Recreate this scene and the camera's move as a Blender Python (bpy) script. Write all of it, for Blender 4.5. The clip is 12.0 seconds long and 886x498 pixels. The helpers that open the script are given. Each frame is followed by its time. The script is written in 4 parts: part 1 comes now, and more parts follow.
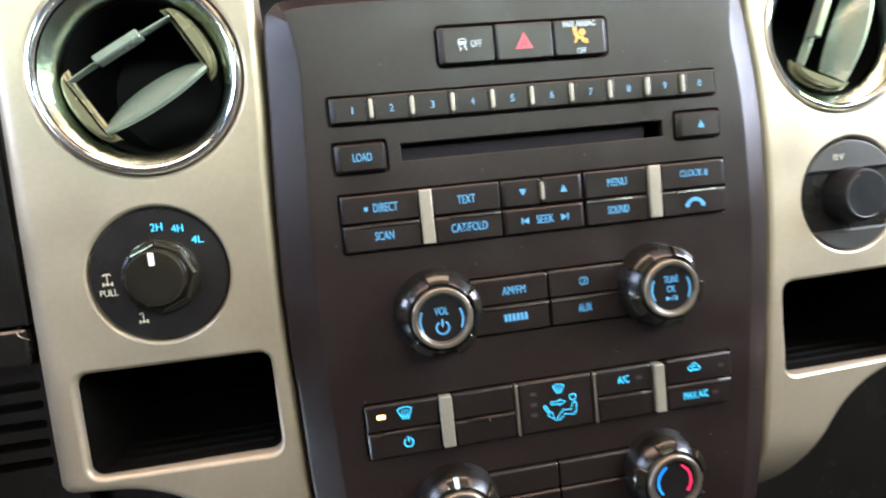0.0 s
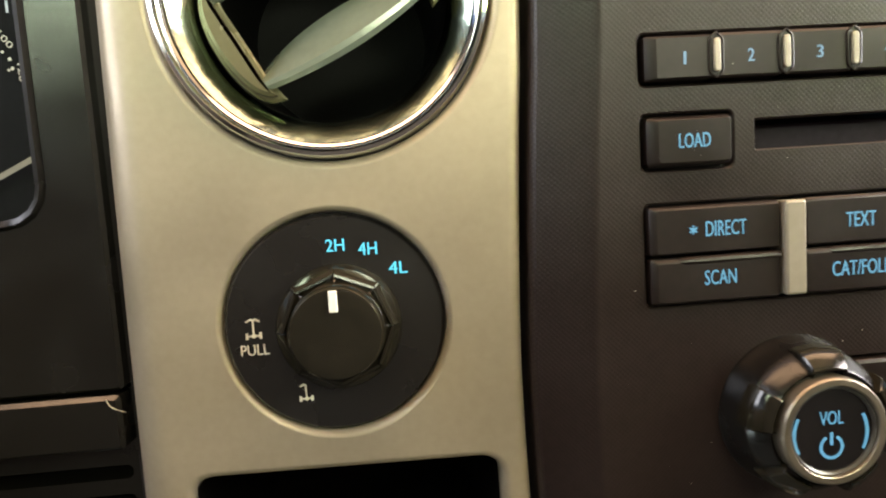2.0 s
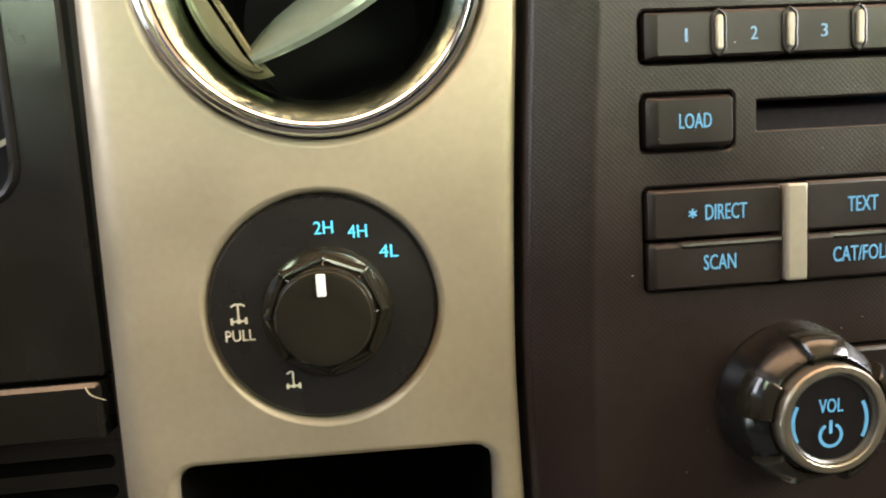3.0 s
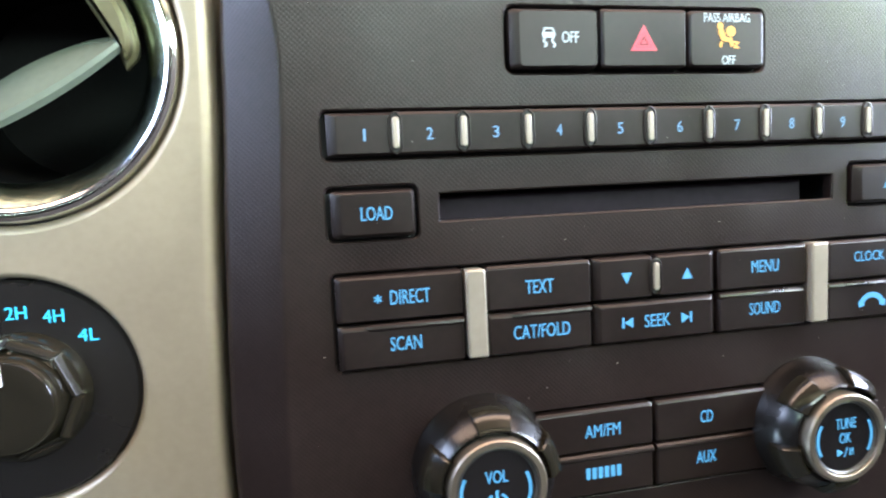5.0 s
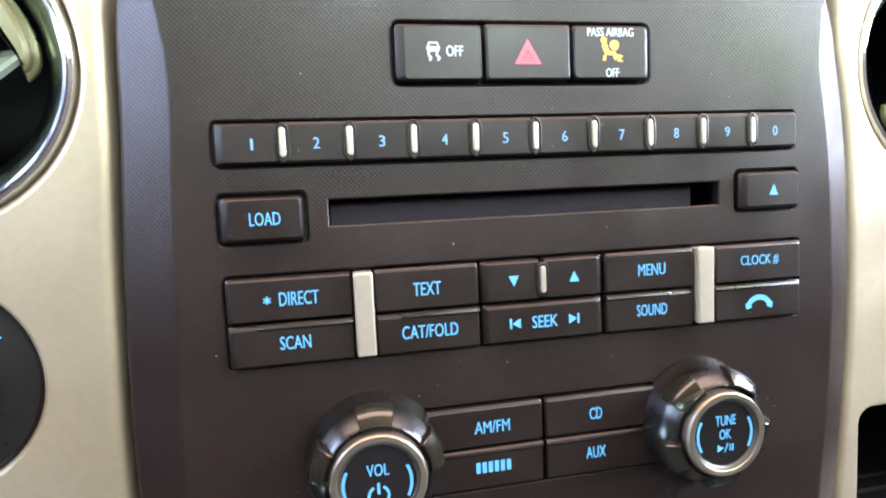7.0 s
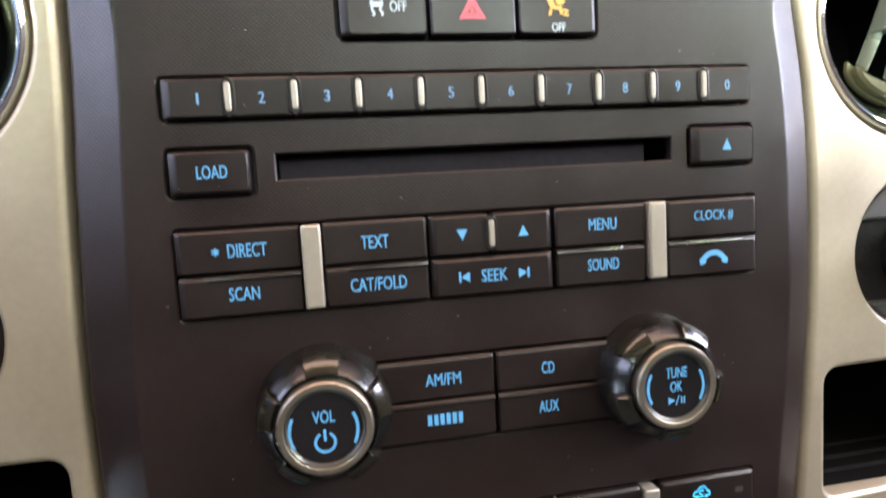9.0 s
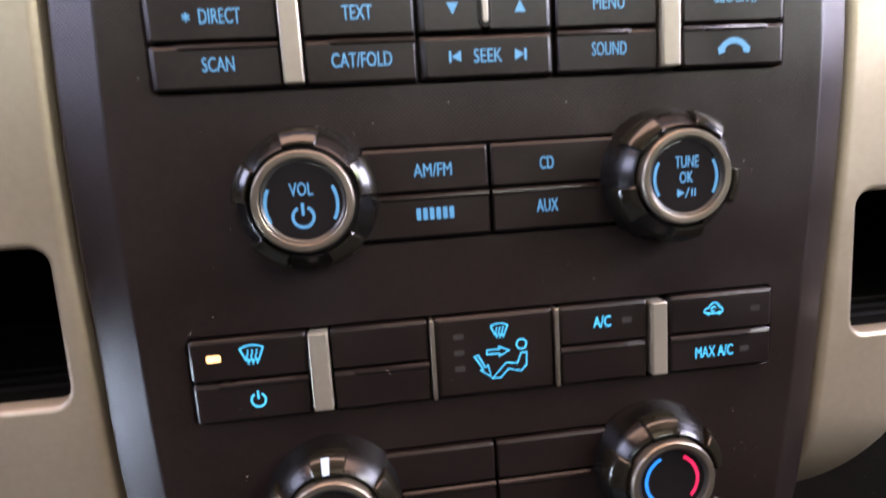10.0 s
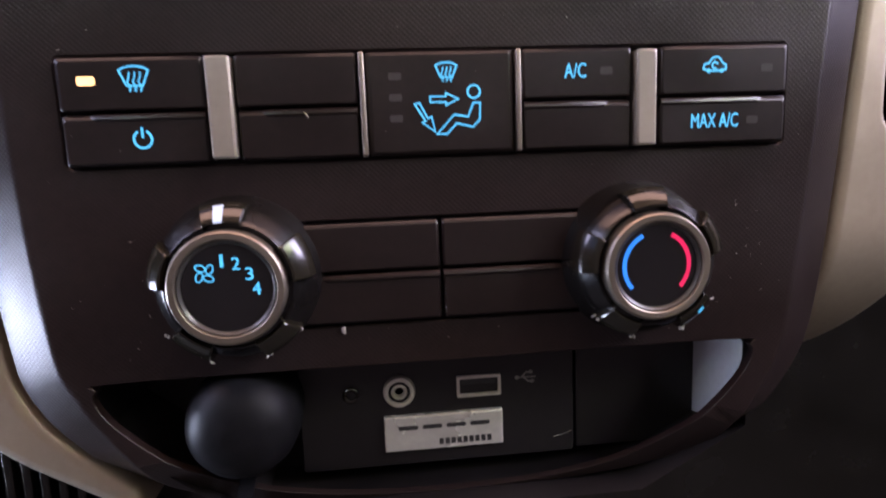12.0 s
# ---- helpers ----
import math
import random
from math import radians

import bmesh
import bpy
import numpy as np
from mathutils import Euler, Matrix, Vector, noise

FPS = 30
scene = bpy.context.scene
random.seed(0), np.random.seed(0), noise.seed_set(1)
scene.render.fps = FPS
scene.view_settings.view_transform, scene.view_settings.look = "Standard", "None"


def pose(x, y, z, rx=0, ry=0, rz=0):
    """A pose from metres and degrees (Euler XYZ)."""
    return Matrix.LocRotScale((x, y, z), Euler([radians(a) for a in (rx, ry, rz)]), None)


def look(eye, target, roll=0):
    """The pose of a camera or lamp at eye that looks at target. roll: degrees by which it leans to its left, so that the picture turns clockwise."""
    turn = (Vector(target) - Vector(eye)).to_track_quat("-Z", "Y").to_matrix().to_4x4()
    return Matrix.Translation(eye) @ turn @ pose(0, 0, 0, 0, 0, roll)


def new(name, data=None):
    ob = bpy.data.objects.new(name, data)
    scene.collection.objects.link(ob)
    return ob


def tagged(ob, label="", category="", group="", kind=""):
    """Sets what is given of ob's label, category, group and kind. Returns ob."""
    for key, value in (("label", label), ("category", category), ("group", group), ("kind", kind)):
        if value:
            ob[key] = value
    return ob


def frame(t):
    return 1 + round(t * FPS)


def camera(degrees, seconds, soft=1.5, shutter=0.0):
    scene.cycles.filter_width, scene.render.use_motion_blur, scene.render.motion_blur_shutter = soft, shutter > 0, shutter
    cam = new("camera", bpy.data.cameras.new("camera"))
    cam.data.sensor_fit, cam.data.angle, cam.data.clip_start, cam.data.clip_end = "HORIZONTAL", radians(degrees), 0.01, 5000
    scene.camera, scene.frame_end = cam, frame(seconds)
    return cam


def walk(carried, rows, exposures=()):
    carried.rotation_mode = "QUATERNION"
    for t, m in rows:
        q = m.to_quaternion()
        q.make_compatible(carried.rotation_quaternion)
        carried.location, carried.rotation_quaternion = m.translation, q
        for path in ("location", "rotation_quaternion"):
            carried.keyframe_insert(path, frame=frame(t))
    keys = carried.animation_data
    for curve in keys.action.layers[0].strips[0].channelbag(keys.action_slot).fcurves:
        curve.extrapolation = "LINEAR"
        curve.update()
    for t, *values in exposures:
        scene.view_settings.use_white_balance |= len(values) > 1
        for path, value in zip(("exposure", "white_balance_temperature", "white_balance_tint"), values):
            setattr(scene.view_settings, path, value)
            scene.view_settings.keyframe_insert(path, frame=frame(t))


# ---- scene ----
cam = camera(74.0, 12.0, soft=2.0, shutter=0.4)
# seconds, eye in metres, then yaw, pitch and roll in degrees
ROWS = [
    (0.0, -0.08989, -0.26926, -0.01457, -8.551, -5.720, -5.897),
    (0.5, -0.10263, -0.23233, -0.01691, -6.486, -4.234, -5.229),
    (1.0, -0.12707, -0.19885, -0.01120, -5.797, -4.552, -4.648),
    (1.5, -0.14675, -0.16905, -0.00684, -4.732, -5.071, -4.240),
    (2.0, -0.15878, -0.14921, -0.00686, -4.155, -5.052, -3.775),
    (2.5, -0.16148, -0.14447, -0.00940, -4.331, -5.712, -3.621),
    (2.7, -0.16068, -0.14437, -0.01006, -4.351, -5.949, -3.564),
    (4.3, -0.12746, -0.14940, 0.00333, -10.668, -5.293, -3.107),
    (4.5, -0.11583, -0.15335, 0.00591, -10.444, -5.109, -3.073),
    (5.0, -0.09604, -0.15977, 0.00748, -11.446, -5.259, -2.806),
    (5.5, -0.08275, -0.16475, 0.00810, -11.935, -5.812, -2.701),
    (6.0, -0.07556, -0.16866, 0.00728, -11.775, -5.651, -2.670),
    (6.5, -0.07088, -0.17139, 0.00785, -11.628, -5.604, -2.677),
    (7.0, -0.06631, -0.17383, 0.00803, -11.565, -5.320, -2.637),
    (8.8, -0.05163, -0.17986, 0.00223, -11.075, -5.485, -2.975),
    (9.0, -0.04785, -0.18132, -0.00654, -10.167, -5.358, -3.302),
    (9.5, -0.04014, -0.18324, -0.03308, -8.140, -6.971, -3.767),
    (10.0, -0.03741, -0.17717, -0.06188, -6.843, -8.751, -3.593),
    (10.5, -0.03427, -0.17113, -0.08283, -5.542, -8.770, -2.531),
    (11.0, -0.02997, -0.16521, -0.09965, -5.629, -8.929, -1.214),
    (11.5, -0.02522, -0.16035, -0.11900, -6.258, -8.925, -0.973),
    (12.0, -0.01832, -0.15492, -0.13810, -5.798, -8.633, -2.213),
]


def eye_pose(x, y, z, yaw, pitch, roll):
    a, b = radians(yaw), radians(pitch)
    way = Vector((-math.sin(a) * math.cos(b), math.cos(a) * math.cos(b), math.sin(b)))
    return look((x, y, z), Vector((x, y, z)) + way, roll)


EXPOSURES = [(0.0, 1.55, 5750, 21), (1.0, 0.95, 7100, 18), (2.5, 1.22, 7150, 18), (4.5, 1.45, 5550, 19), (6.0, 1.85, 5600, 23), (7.0, 1.95, 5600, 24), (9.0, 1.3, 5950, 27), (10.0, 1.1, 6000, 36), (12.0, 0.80, 5950, 46)]
walk(cam, [(t, eye_pose(*r)) for t, *r in ROWS], EXPOSURES)

# ---------------------------------------------------------------- light
world = bpy.data.worlds.new("world")
scene.world = world
world.use_nodes = True
wn, wl = world.node_tree.nodes, world.node_tree.links
sky = wn.new("ShaderNodeTexSky")
sky.sky_type, sky.sun_disc = "NISHITA", False
sky.sun_elevation, sky.sun_rotation = radians(48), radians(20)
wn["Background"].inputs["Strength"].default_value = 0.10
wl.new(sky.outputs[0], wn["Background"].inputs["Color"])


def area(name, eye, target, sx, sy, watts, colour):
    d = bpy.data.lights.new(name, "AREA")
    d.shape, d.size, d.size_y, d.energy, d.color = "RECTANGLE", sx, sy, watts, colour
    o = new(name, d)
    o.matrix_world = look(eye, target)
    return o


sd = bpy.data.lights.new("sun", "SUN")
sd.energy, sd.angle, sd.color = 3.0, radians(0.5), (1.0, 0.95, 0.86)
new("sun", sd).matrix_world = look((1.0, 3.0, 3.6), (0, 0, 0))
# daylight in the openings: front and rear parts of the driver's window, the open foot of the driver's doorway, sky and
# trees in the passenger's window, rear glass
area("window_front_driver", (-0.79, -0.20, 0.28), (0.2, -0.24, 0.16), 0.32, 0.30, 1.7, (0.80, 0.90, 1.0))
area("window_trees_driver", (-0.79, -1.02, 0.43), (0.2, -0.60, 0.30), 0.46, 0.22, 4.0, (0.74, 1.0, 0.70))
area("doorway_light", (-0.79, 0.045, -0.28), (0.2, 0.0, -0.21), 0.25, 0.26, 6.2, (0.72, 0.93, 0.93))
area("window_front_passenger", (0.79, -0.18, 0.20), (-0.2, -0.24, 0.12), 0.28, 0.24, 4.2, (0.90, 0.95, 1.0))
area("window_sky_passenger", (0.79, -0.52, 0.46), (-0.2, -0.50, 0.20), 0.40, 0.15, 3.6, (1.0, 0.98, 0.98))
area("window_trees_passenger", (0.79, -0.52, 0.31), (-0.2, -0.50, 0.20), 0.40, 0.13, 2.0, (0.72, 1.0, 0.34))
area("window_light_rear", (0.30, -1.32, 0.47), (0.05, 0.0, 0.10), 0.82, 0.28, 11.5, (0.85, 1.0, 0.74))
# amber fill lamp added in the windscreen plane for warm bounce on upward edges
area("windscreen_warm_fill", (0.0, -0.20, 0.57), (0.0, -0.49, 0.07), 1.25, 0.32, 4.6, (1.0, 0.66, 0.36))

# ---------------------------------------------------------------- materials
def material(name, colour, rough, metal=0.0, grain=0.0, grain_scale=900.0, kind="noise", stain=0.0, spec=0.5, coat=0.0, wear=0.0):
    """A procedural surface: base colour with soft stains, and relief of a given pitch."""
    m = bpy.data.materials.new(name)
    m.use_nodes = True
    n, l = m.node_tree.nodes, m.node_tree.links
    p = n["Principled BSDF"]
    p.inputs["Base Color"].default_value = (*colour, 1)
    p.inputs["Roughness"].default_value = rough
    p.inputs["Metallic"].default_value = metal
    p.inputs["Specular IOR Level"].default_value = spec
    p.inputs["Coat Weight"].default_value = coat
    tc = n.new("ShaderNodeTexCoord")
    if stain:
        big = n.new("ShaderNodeTexNoise")
        big.inputs["Scale"].default_value, big.inputs["Detail"].default_value = 38.0, 6.0
        fine = n.new("ShaderNodeTexNoise")
        fine.inputs["Scale"].default_value, fine.inputs["Detail"].default_value = 420.0, 3.0
        for t in (big, fine):
            l.new(tc.outputs["Object"], t.inputs["Vector"])
        both = n.new("ShaderNodeMath")
        both.operation = "ADD"
        l.new(big.outputs["Fac"], both.inputs[0])
        l.new(fine.outputs["Fac"], both.inputs[1])
        ramp = n.new("ShaderNodeMapRange")
        ramp.inputs["From Min"].default_value, ramp.inputs["From Max"].default_value = 0.7, 1.3
        ramp.inputs["To Min"].default_value, ramp.inputs["To Max"].default_value = 1.0 - stain, 1.0 + stain
        l.new(both.outputs[0], ramp.inputs["Value"])
        mix = n.new("ShaderNodeVectorMath")
        mix.operation = "SCALE"
        mix.inputs[0].default_value = colour
        l.new(ramp.outputs[0], mix.inputs["Scale"])
        l.new(mix.outputs[0], p.inputs["Base Color"])
        rr = n.new("ShaderNodeMapRange")
        rr.inputs["From Min"].default_value, rr.inputs["From Max"].default_value = 0.35, 0.65
        rr.inputs["To Min"].default_value, rr.inputs["To Max"].default_value = rough - 0.06, rough + 0.06
        l.new(big.outputs["Fac"], rr.inputs["Value"])
        l.new(rr.outputs[0], p.inputs["Roughness"])
    if grain:
        bump = n.new("ShaderNodeBump")
        bump.inputs["Strength"].default_value, bump.inputs["Distance"].default_value = 1.0, grain
        if kind == "weave":
            mp = n.new("ShaderNodeMapping")
            mp.inputs["Scale"].default_value, mp.inputs["Rotation"].default_value = (1, 0, 1), (0, radians(45), 0)
            tex = n.new("ShaderNodeTexVoronoi")
            tex.inputs["Randomness"].default_value = 0.0
            l.new(tc.outputs["Object"], mp.inputs["Vector"])
            l.new(mp.outputs[0], tex.inputs["Vector"])
            dot = n.new("ShaderNodeMapRange")
            dot.interpolation_type = "SMOOTHSTEP"
            dot.inputs["From Min"].default_value, dot.inputs["From Max"].default_value = 0.20, 0.58
            dot.inputs["To Min"].default_value, dot.inputs["To Max"].default_value = 1.0, 0.0
            l.new(tex.outputs["Distance"], dot.inputs["Value"])
            out = dot.outputs[0]
        else:
            tex = n.new("ShaderNodeTexNoise")
            tex.inputs["Detail"].default_value = 4.0
            l.new(tc.outputs["Object"], tex.inputs["Vector"])
            out = tex.outputs["Fac"]
        tex.inputs["Scale"].default_value = grain_scale
        l.new(out, bump.inputs["Height"])
        l.new(bump.outputs[0], p.inputs["Normal"])
    return m


def glowing(name, colour, strength):
    m = bpy.data.materials.new(name)
    m.use_nodes = True
    n, l = m.node_tree.nodes, m.node_tree.links
    p = n["Principled BSDF"]
    p.inputs["Base Color"].default_value = (*[0.25 * c + 0.03 for c in colour], 1)
    p.inputs["Roughness"].default_value = 0.4
    p.inputs["Emission Color"].default_value = (*colour, 1)
    tc, tex, ramp = n.new("ShaderNodeTexCoord"), n.new("ShaderNodeTexNoise"), n.new("ShaderNodeMapRange")
    tex.inputs["Scale"].default_value = 260.0
    ramp.inputs["From Min"].default_value, ramp.inputs["From Max"].default_value = 0.3, 0.7
    ramp.inputs["To Min"].default_value, ramp.inputs["To Max"].default_value = 0.8 * strength, 1.15 * strength
    l.new(tc.outputs["Object"], tex.inputs["Vector"])
    l.new(tex.outputs["Fac"], ramp.inputs["Value"])
    l.new(ramp.outputs[0], p.inputs["Emission Strength"])
    return m


M_PANEL = material("textured_charcoal_plastic", (0.0154, 0.0098, 0.0090), 0.35, grain=0.000036, grain_scale=1000, kind="weave", stain=0.18, spec=0.29)
M_BLACK = material("black_plastic", (0.0085, 0.007, 0.0075), 0.45, grain=0.00003, grain_scale=1500, stain=0.2)
M_WELL = material("recess_black", (0.006, 0.006, 0.006), 0.6, stain=0.2)
M_FLAP = material("slot_felt", (0.020, 0.016, 0.020), 0.9, grain=0.00005, grain_scale=3000, stain=0.2, spec=0.1)
M_KEY = material("satin_key_plastic", (0.0115, 0.0074, 0.0066), 0.37, grain=0.00002, grain_scale=2200, stain=0.22, spec=0.32)
M_RIDGE = material("finger_polished_key_edge", (0.0125, 0.0078, 0.0068), 0.32, grain=0.00001, grain_scale=2200, stain=0.3, spec=0.38)
M_KNOB = material("rubbery_knob_plastic", (0.012, 0.0105, 0.007), 0.15, grain=0.00001, grain_scale=1800, stain=0.25, spec=0.55)
M_SKIRT = material("black_knob_skirt", (0.0052, 0.0045, 0.0042), 0.26, grain=0.00001, grain_scale=1600, stain=0.3, spec=0.5)
M_LINT_SCRATCH = material("lint_and_scratch", (0.60, 0.56, 0.46), 0.8, stain=0.1)
M_FACE = material("smoked_gloss_face", (0.010, 0.009, 0.010), 0.16, stain=0.2)
M_RING = material("satin_nickel_ring", (0.25, 0.215, 0.17), 0.40, metal=0.85, stain=0.08)
M_BEVEL = material("satin_grey_bevel", (0.07, 0.068, 0.064), 0.36, metal=0.5, stain=0.1)
M_BAR = material("silver_painted_bar", (0.32, 0.285, 0.235), 0.38, metal=0.35, stain=0.06)
M_TRIM = material("silver_metallic_paint", (0.375, 0.318, 0.240), 0.42, metal=0.55, grain=0.000012, grain_scale=2600, stain=0.05)
M_CHROME = material("chrome", (0.80, 0.80, 0.80), 0.11, metal=1.0, stain=0.04)
# sleeve and vane: the green reflection of the surroundings is mixed into their colour
M_SLEEVE = material("worn_chrome_green_reflection", (0.30, 0.36, 0.29), 0.20, metal=1.0, grain=0.00022, grain_scale=230, stain=0.12)
M_VANE = material("satin_silver_green_reflection", (0.21, 0.25, 0.205), 0.26, metal=0.35, stain=0.06)
# cheek base carries the yellow-green that trees would reflect in it
M_SIDE = material("satin_cheek_tree_reflection", (0.16, 0.15, 0.085), 0.24, metal=0.35, stain=0.06)
M_DUCT = material("duct_black", (0.004, 0.004, 0.004), 0.6, stain=0.2, spec=0.1)
M_DASH = material("moulded_dash_plastic", (0.0062, 0.0056, 0.0044), 0.22, grain=0.00004, grain_scale=2600, stain=0.15, spec=0.65)
M_RUBBER = material("bin_rubber", (0.0030, 0.0025, 0.0023), 0.75, grain=0.00005, grain_scale=900, stain=0.3, spec=0.04)
M_PLATE = material("gloss_black_plate", (0.010, 0.009, 0.009), 0.30, stain=0.2)
M_STEEL = material("bare_steel", (0.66, 0.62, 0.55), 0.34, metal=0.5, stain=0.12)
M_BADGE = material("brushed_badge", (0.80, 0.79, 0.73), 0.28, metal=0.55, grain=0.00001, grain_scale=3000, stain=0.08)
M_INK = material("dark_ink", (0.03, 0.03, 0.03), 0.5)
M_PRINT = material("pale_printed_ink", (0.62, 0.58, 0.48), 0.5, stain=0.05)
M_FADED = material("faded_print", (0.20, 0.19, 0.17), 0.6, stain=0.5)
M_WHITE = material("white_marker", (0.80, 0.80, 0.78), 0.4, stain=0.04)
M_DUST = material("dust", (0.38, 0.36, 0.33), 0.8, stain=0.2)
M_CAP = material("black_cap_rubber", (0.006, 0.006, 0.007), 0.48, grain=0.00004, grain_scale=1500, stain=0.35, spec=0.15)
M_CAP2 = material("grey_cap_plastic", (0.036, 0.034, 0.033), 0.42, grain=0.00003, grain_scale=1500, stain=0.15)
M_LINER = material("tan_headliner", (0.36, 0.24, 0.15), 0.9, grain=0.0004, grain_scale=300, stain=0.12)
M_CABIN = material("cabin_trim", (0.034, 0.028, 0.024), 0.8, grain=0.0004, grain_scale=200, stain=0.2)
M_CARPET = material("carpet", (0.05, 0.042, 0.036), 0.95, grain=0.001, grain_scale=250, stain=0.3)
M_LEAF = material("foliage", (0.07, 0.13, 0.035), 0.8, grain=0.05, grain_scale=6, stain=0.5)
M_GRASS = material("grass", (0.08, 0.12, 0.04), 0.9, grain=0.02, grain_scale=8, stain=0.3)
G_BLUE = glowing("blue_backlight", (0.05, 0.66, 0.95), 0.56)
G_RADIO = glowing("dimmer_blue_backlight", (0.13, 0.58, 1.0), 0.19)
G_DIGIT = glowing("soft_blue_backlight", (0.24, 0.56, 0.95), 0.17)
G_WHITE = glowing("pale_backlight", (0.80, 0.95, 1.0), 0.20)
G_MARK = glowing("white_pointer_light", (0.72, 0.90, 1.0), 0.42)
G_HAZARD = glowing("dim_red_backlight", (1.0, 0.03, 0.10), 0.22)
G_RED = glowing("red_backlight", (1.0, 0.012, 0.09), 0.52)
G_BLUE_DEEP = glowing("deep_blue_backlight", (0.003, 0.30, 1.0), 0.55)
G_AMBER = glowing("amber_backlight", (1.0, 0.48, 0.003), 0.30)
M_CHEEK = material("pale_satin_plastic", (0.60, 0.61, 0.65), 0.5, stain=0.06)
G_DIM = glowing("dim_blue_light", (0.03, 0.16, 0.30), 0.6)
M_PANE = material("indicator_window", (0.045, 0.040, 0.040), 0.3)
G_LED = glowing("amber_indicator", (1.0, 0.62, 0.18), 1.6)

# ---------------------------------------------------------------- building helpers
BASE = {}


def thing(name, at, label, category, group="", kind=""):
    """An Empty at the thing's base; its parts are given in world metres."""
    o = new(name)
    o.location = at
    o.empty_display_size = 0.01
    BASE[o.name] = Vector(at)
    return tagged(o, label, category, group, kind)


def finish(mesh, bm, mat, sharp):
    bmesh.ops.recalc_face_normals(bm, faces=bm.faces)
    bm.to_mesh(mesh)
    bm.free()
    mesh.materials.append(mat)
    for f in mesh.polygons:
        f.use_smooth = True
    mesh.set_sharp_from_angle(angle=radians(sharp))
    for f in mesh.polygons:
        f.use_smooth = abs(f.normal.y) < 0.9999


def part(name, bm, mat, parent, label="", sharp=32):
    """One mesh under a thing or under a part, its geometry given in world metres."""
    at = BASE[parent.name]
    bmesh.ops.translate(bm, verts=bm.verts, vec=-at)
    mesh = bpy.data.meshes.new(name)
    finish(mesh, bm, mat, sharp)
    o = new(name, mesh)
    o.parent = parent
    BASE[o.name] = at
    return tagged(o, label)


def solid(name, bm, mat, label, category, kind="", sharp=32, group=""):
    """A thing that is one mesh."""
    mesh = bpy.data.meshes.new(name)
    finish(mesh, bm, mat, sharp)
    return tagged(new(name, mesh), label, category, group, kind)


def rrect(x0, x1, z0, z1, r, n=4):
    """A rounded rectangle, counter-clockwise in x and z."""
    r = min(r, (x1 - x0) / 2 - 1e-5, (z1 - z0) / 2 - 1e-5)
    pts = []
    for cx, cz, a in ((x1 - r, z1 - r, 0), (x0 + r, z1 - r, 90), (x0 + r, z0 + r, 180), (x1 - r, z0 + r, 270)):
        for i in range(n + 1):
            b = radians(a + 90 * i / n)
            pts.append((cx + r * math.cos(b), cz + r * math.sin(b)))
    return pts


def circle(cx, cz, r, n=64, a0=0.0):
    return [(cx + r * math.cos(a0 + math.tau * i / n), cz + r * math.sin(a0 + math.tau * i / n)) for i in range(n)]


def loop(bm, pts, y):
    return [bm.verts.new((x, y(x, z) if callable(y) else y, z)) for x, z in pts]


def band(bm, a, b):
    n = len(a)
    for i in range(n):
        bm.faces.new((a[i], a[(i + 1) % n], b[(i + 1) % n], b[i]))


def skin(bm, loops, first=False, last=True):
    for a, b in zip(loops, loops[1:]):
        band(bm, a, b)
    if first:
        bm.faces.new(loops[0])
    if last:
        bm.faces.new(loops[-1])
    return bm


def filled(bm, loops):
    """A flat sheet between an outline and its holes."""
    edges = []
    for lp in loops:
        for i in range(len(lp)):
            a, b = lp[i], lp[(i + 1) % len(lp)]
            edges.append(bm.edges.get((a, b)) or bm.edges.new((a, b)))
    bmesh.ops.triangle_fill(bm, use_beauty=True, use_dissolve=False, edges=edges)


def spline(pts, n=6):
    """A smooth open curve through the points."""
    out = []
    p = [pts[0]] + list(pts) + [pts[-1]]
    for i in range(1, len(p) - 2):
        a, b, c, d = (Vector(q) for q in p[i - 1:i + 3])
        for k in range(n):
            t = k / n
            v = 0.5 * (2 * b + (c - a) * t + (2 * a - 5 * b + 4 * c - d) * t * t + (3 * b - a - 3 * c + d) * t ** 3)
            out.append((v.x, v.y))
    return out + [tuple(pts[-1])]


def inward(pts, d):
    """The outline moved inwards by d (a number or a function of x and z)."""
    out, n = [], len(pts)
    area2 = sum(pts[i][0] * pts[(i + 1) % n][1] - pts[(i + 1) % n][0] * pts[i][1] for i in range(n))
    s = 1 if area2 > 0 else -1
    for i in range(n):
        a, b, c = Vector(pts[i - 1]), Vector(pts[i]), Vector(pts[(i + 1) % n])
        e, f = (b - a).normalized(), (c - b).normalized()
        m = Vector((-(e.y + f.y), e.x + f.x)) * s
        m = m.normalized() / max(0.5, math.sqrt(max(0.0, (1 + e.dot(f)) / 2)))
        k = d(*pts[i]) if callable(d) else d
        out.append((b.x + m.x * k, b.y + m.y * k))
    return out


def lathe(bm, prof, cx, cz, n=64, last=True, first=False):
    """A turned form about an axis along y; the profile is (radius, y)."""
    return skin(bm, [loop(bm, circle(cx, cz, r, n), y) for r, y in prof], first, last)


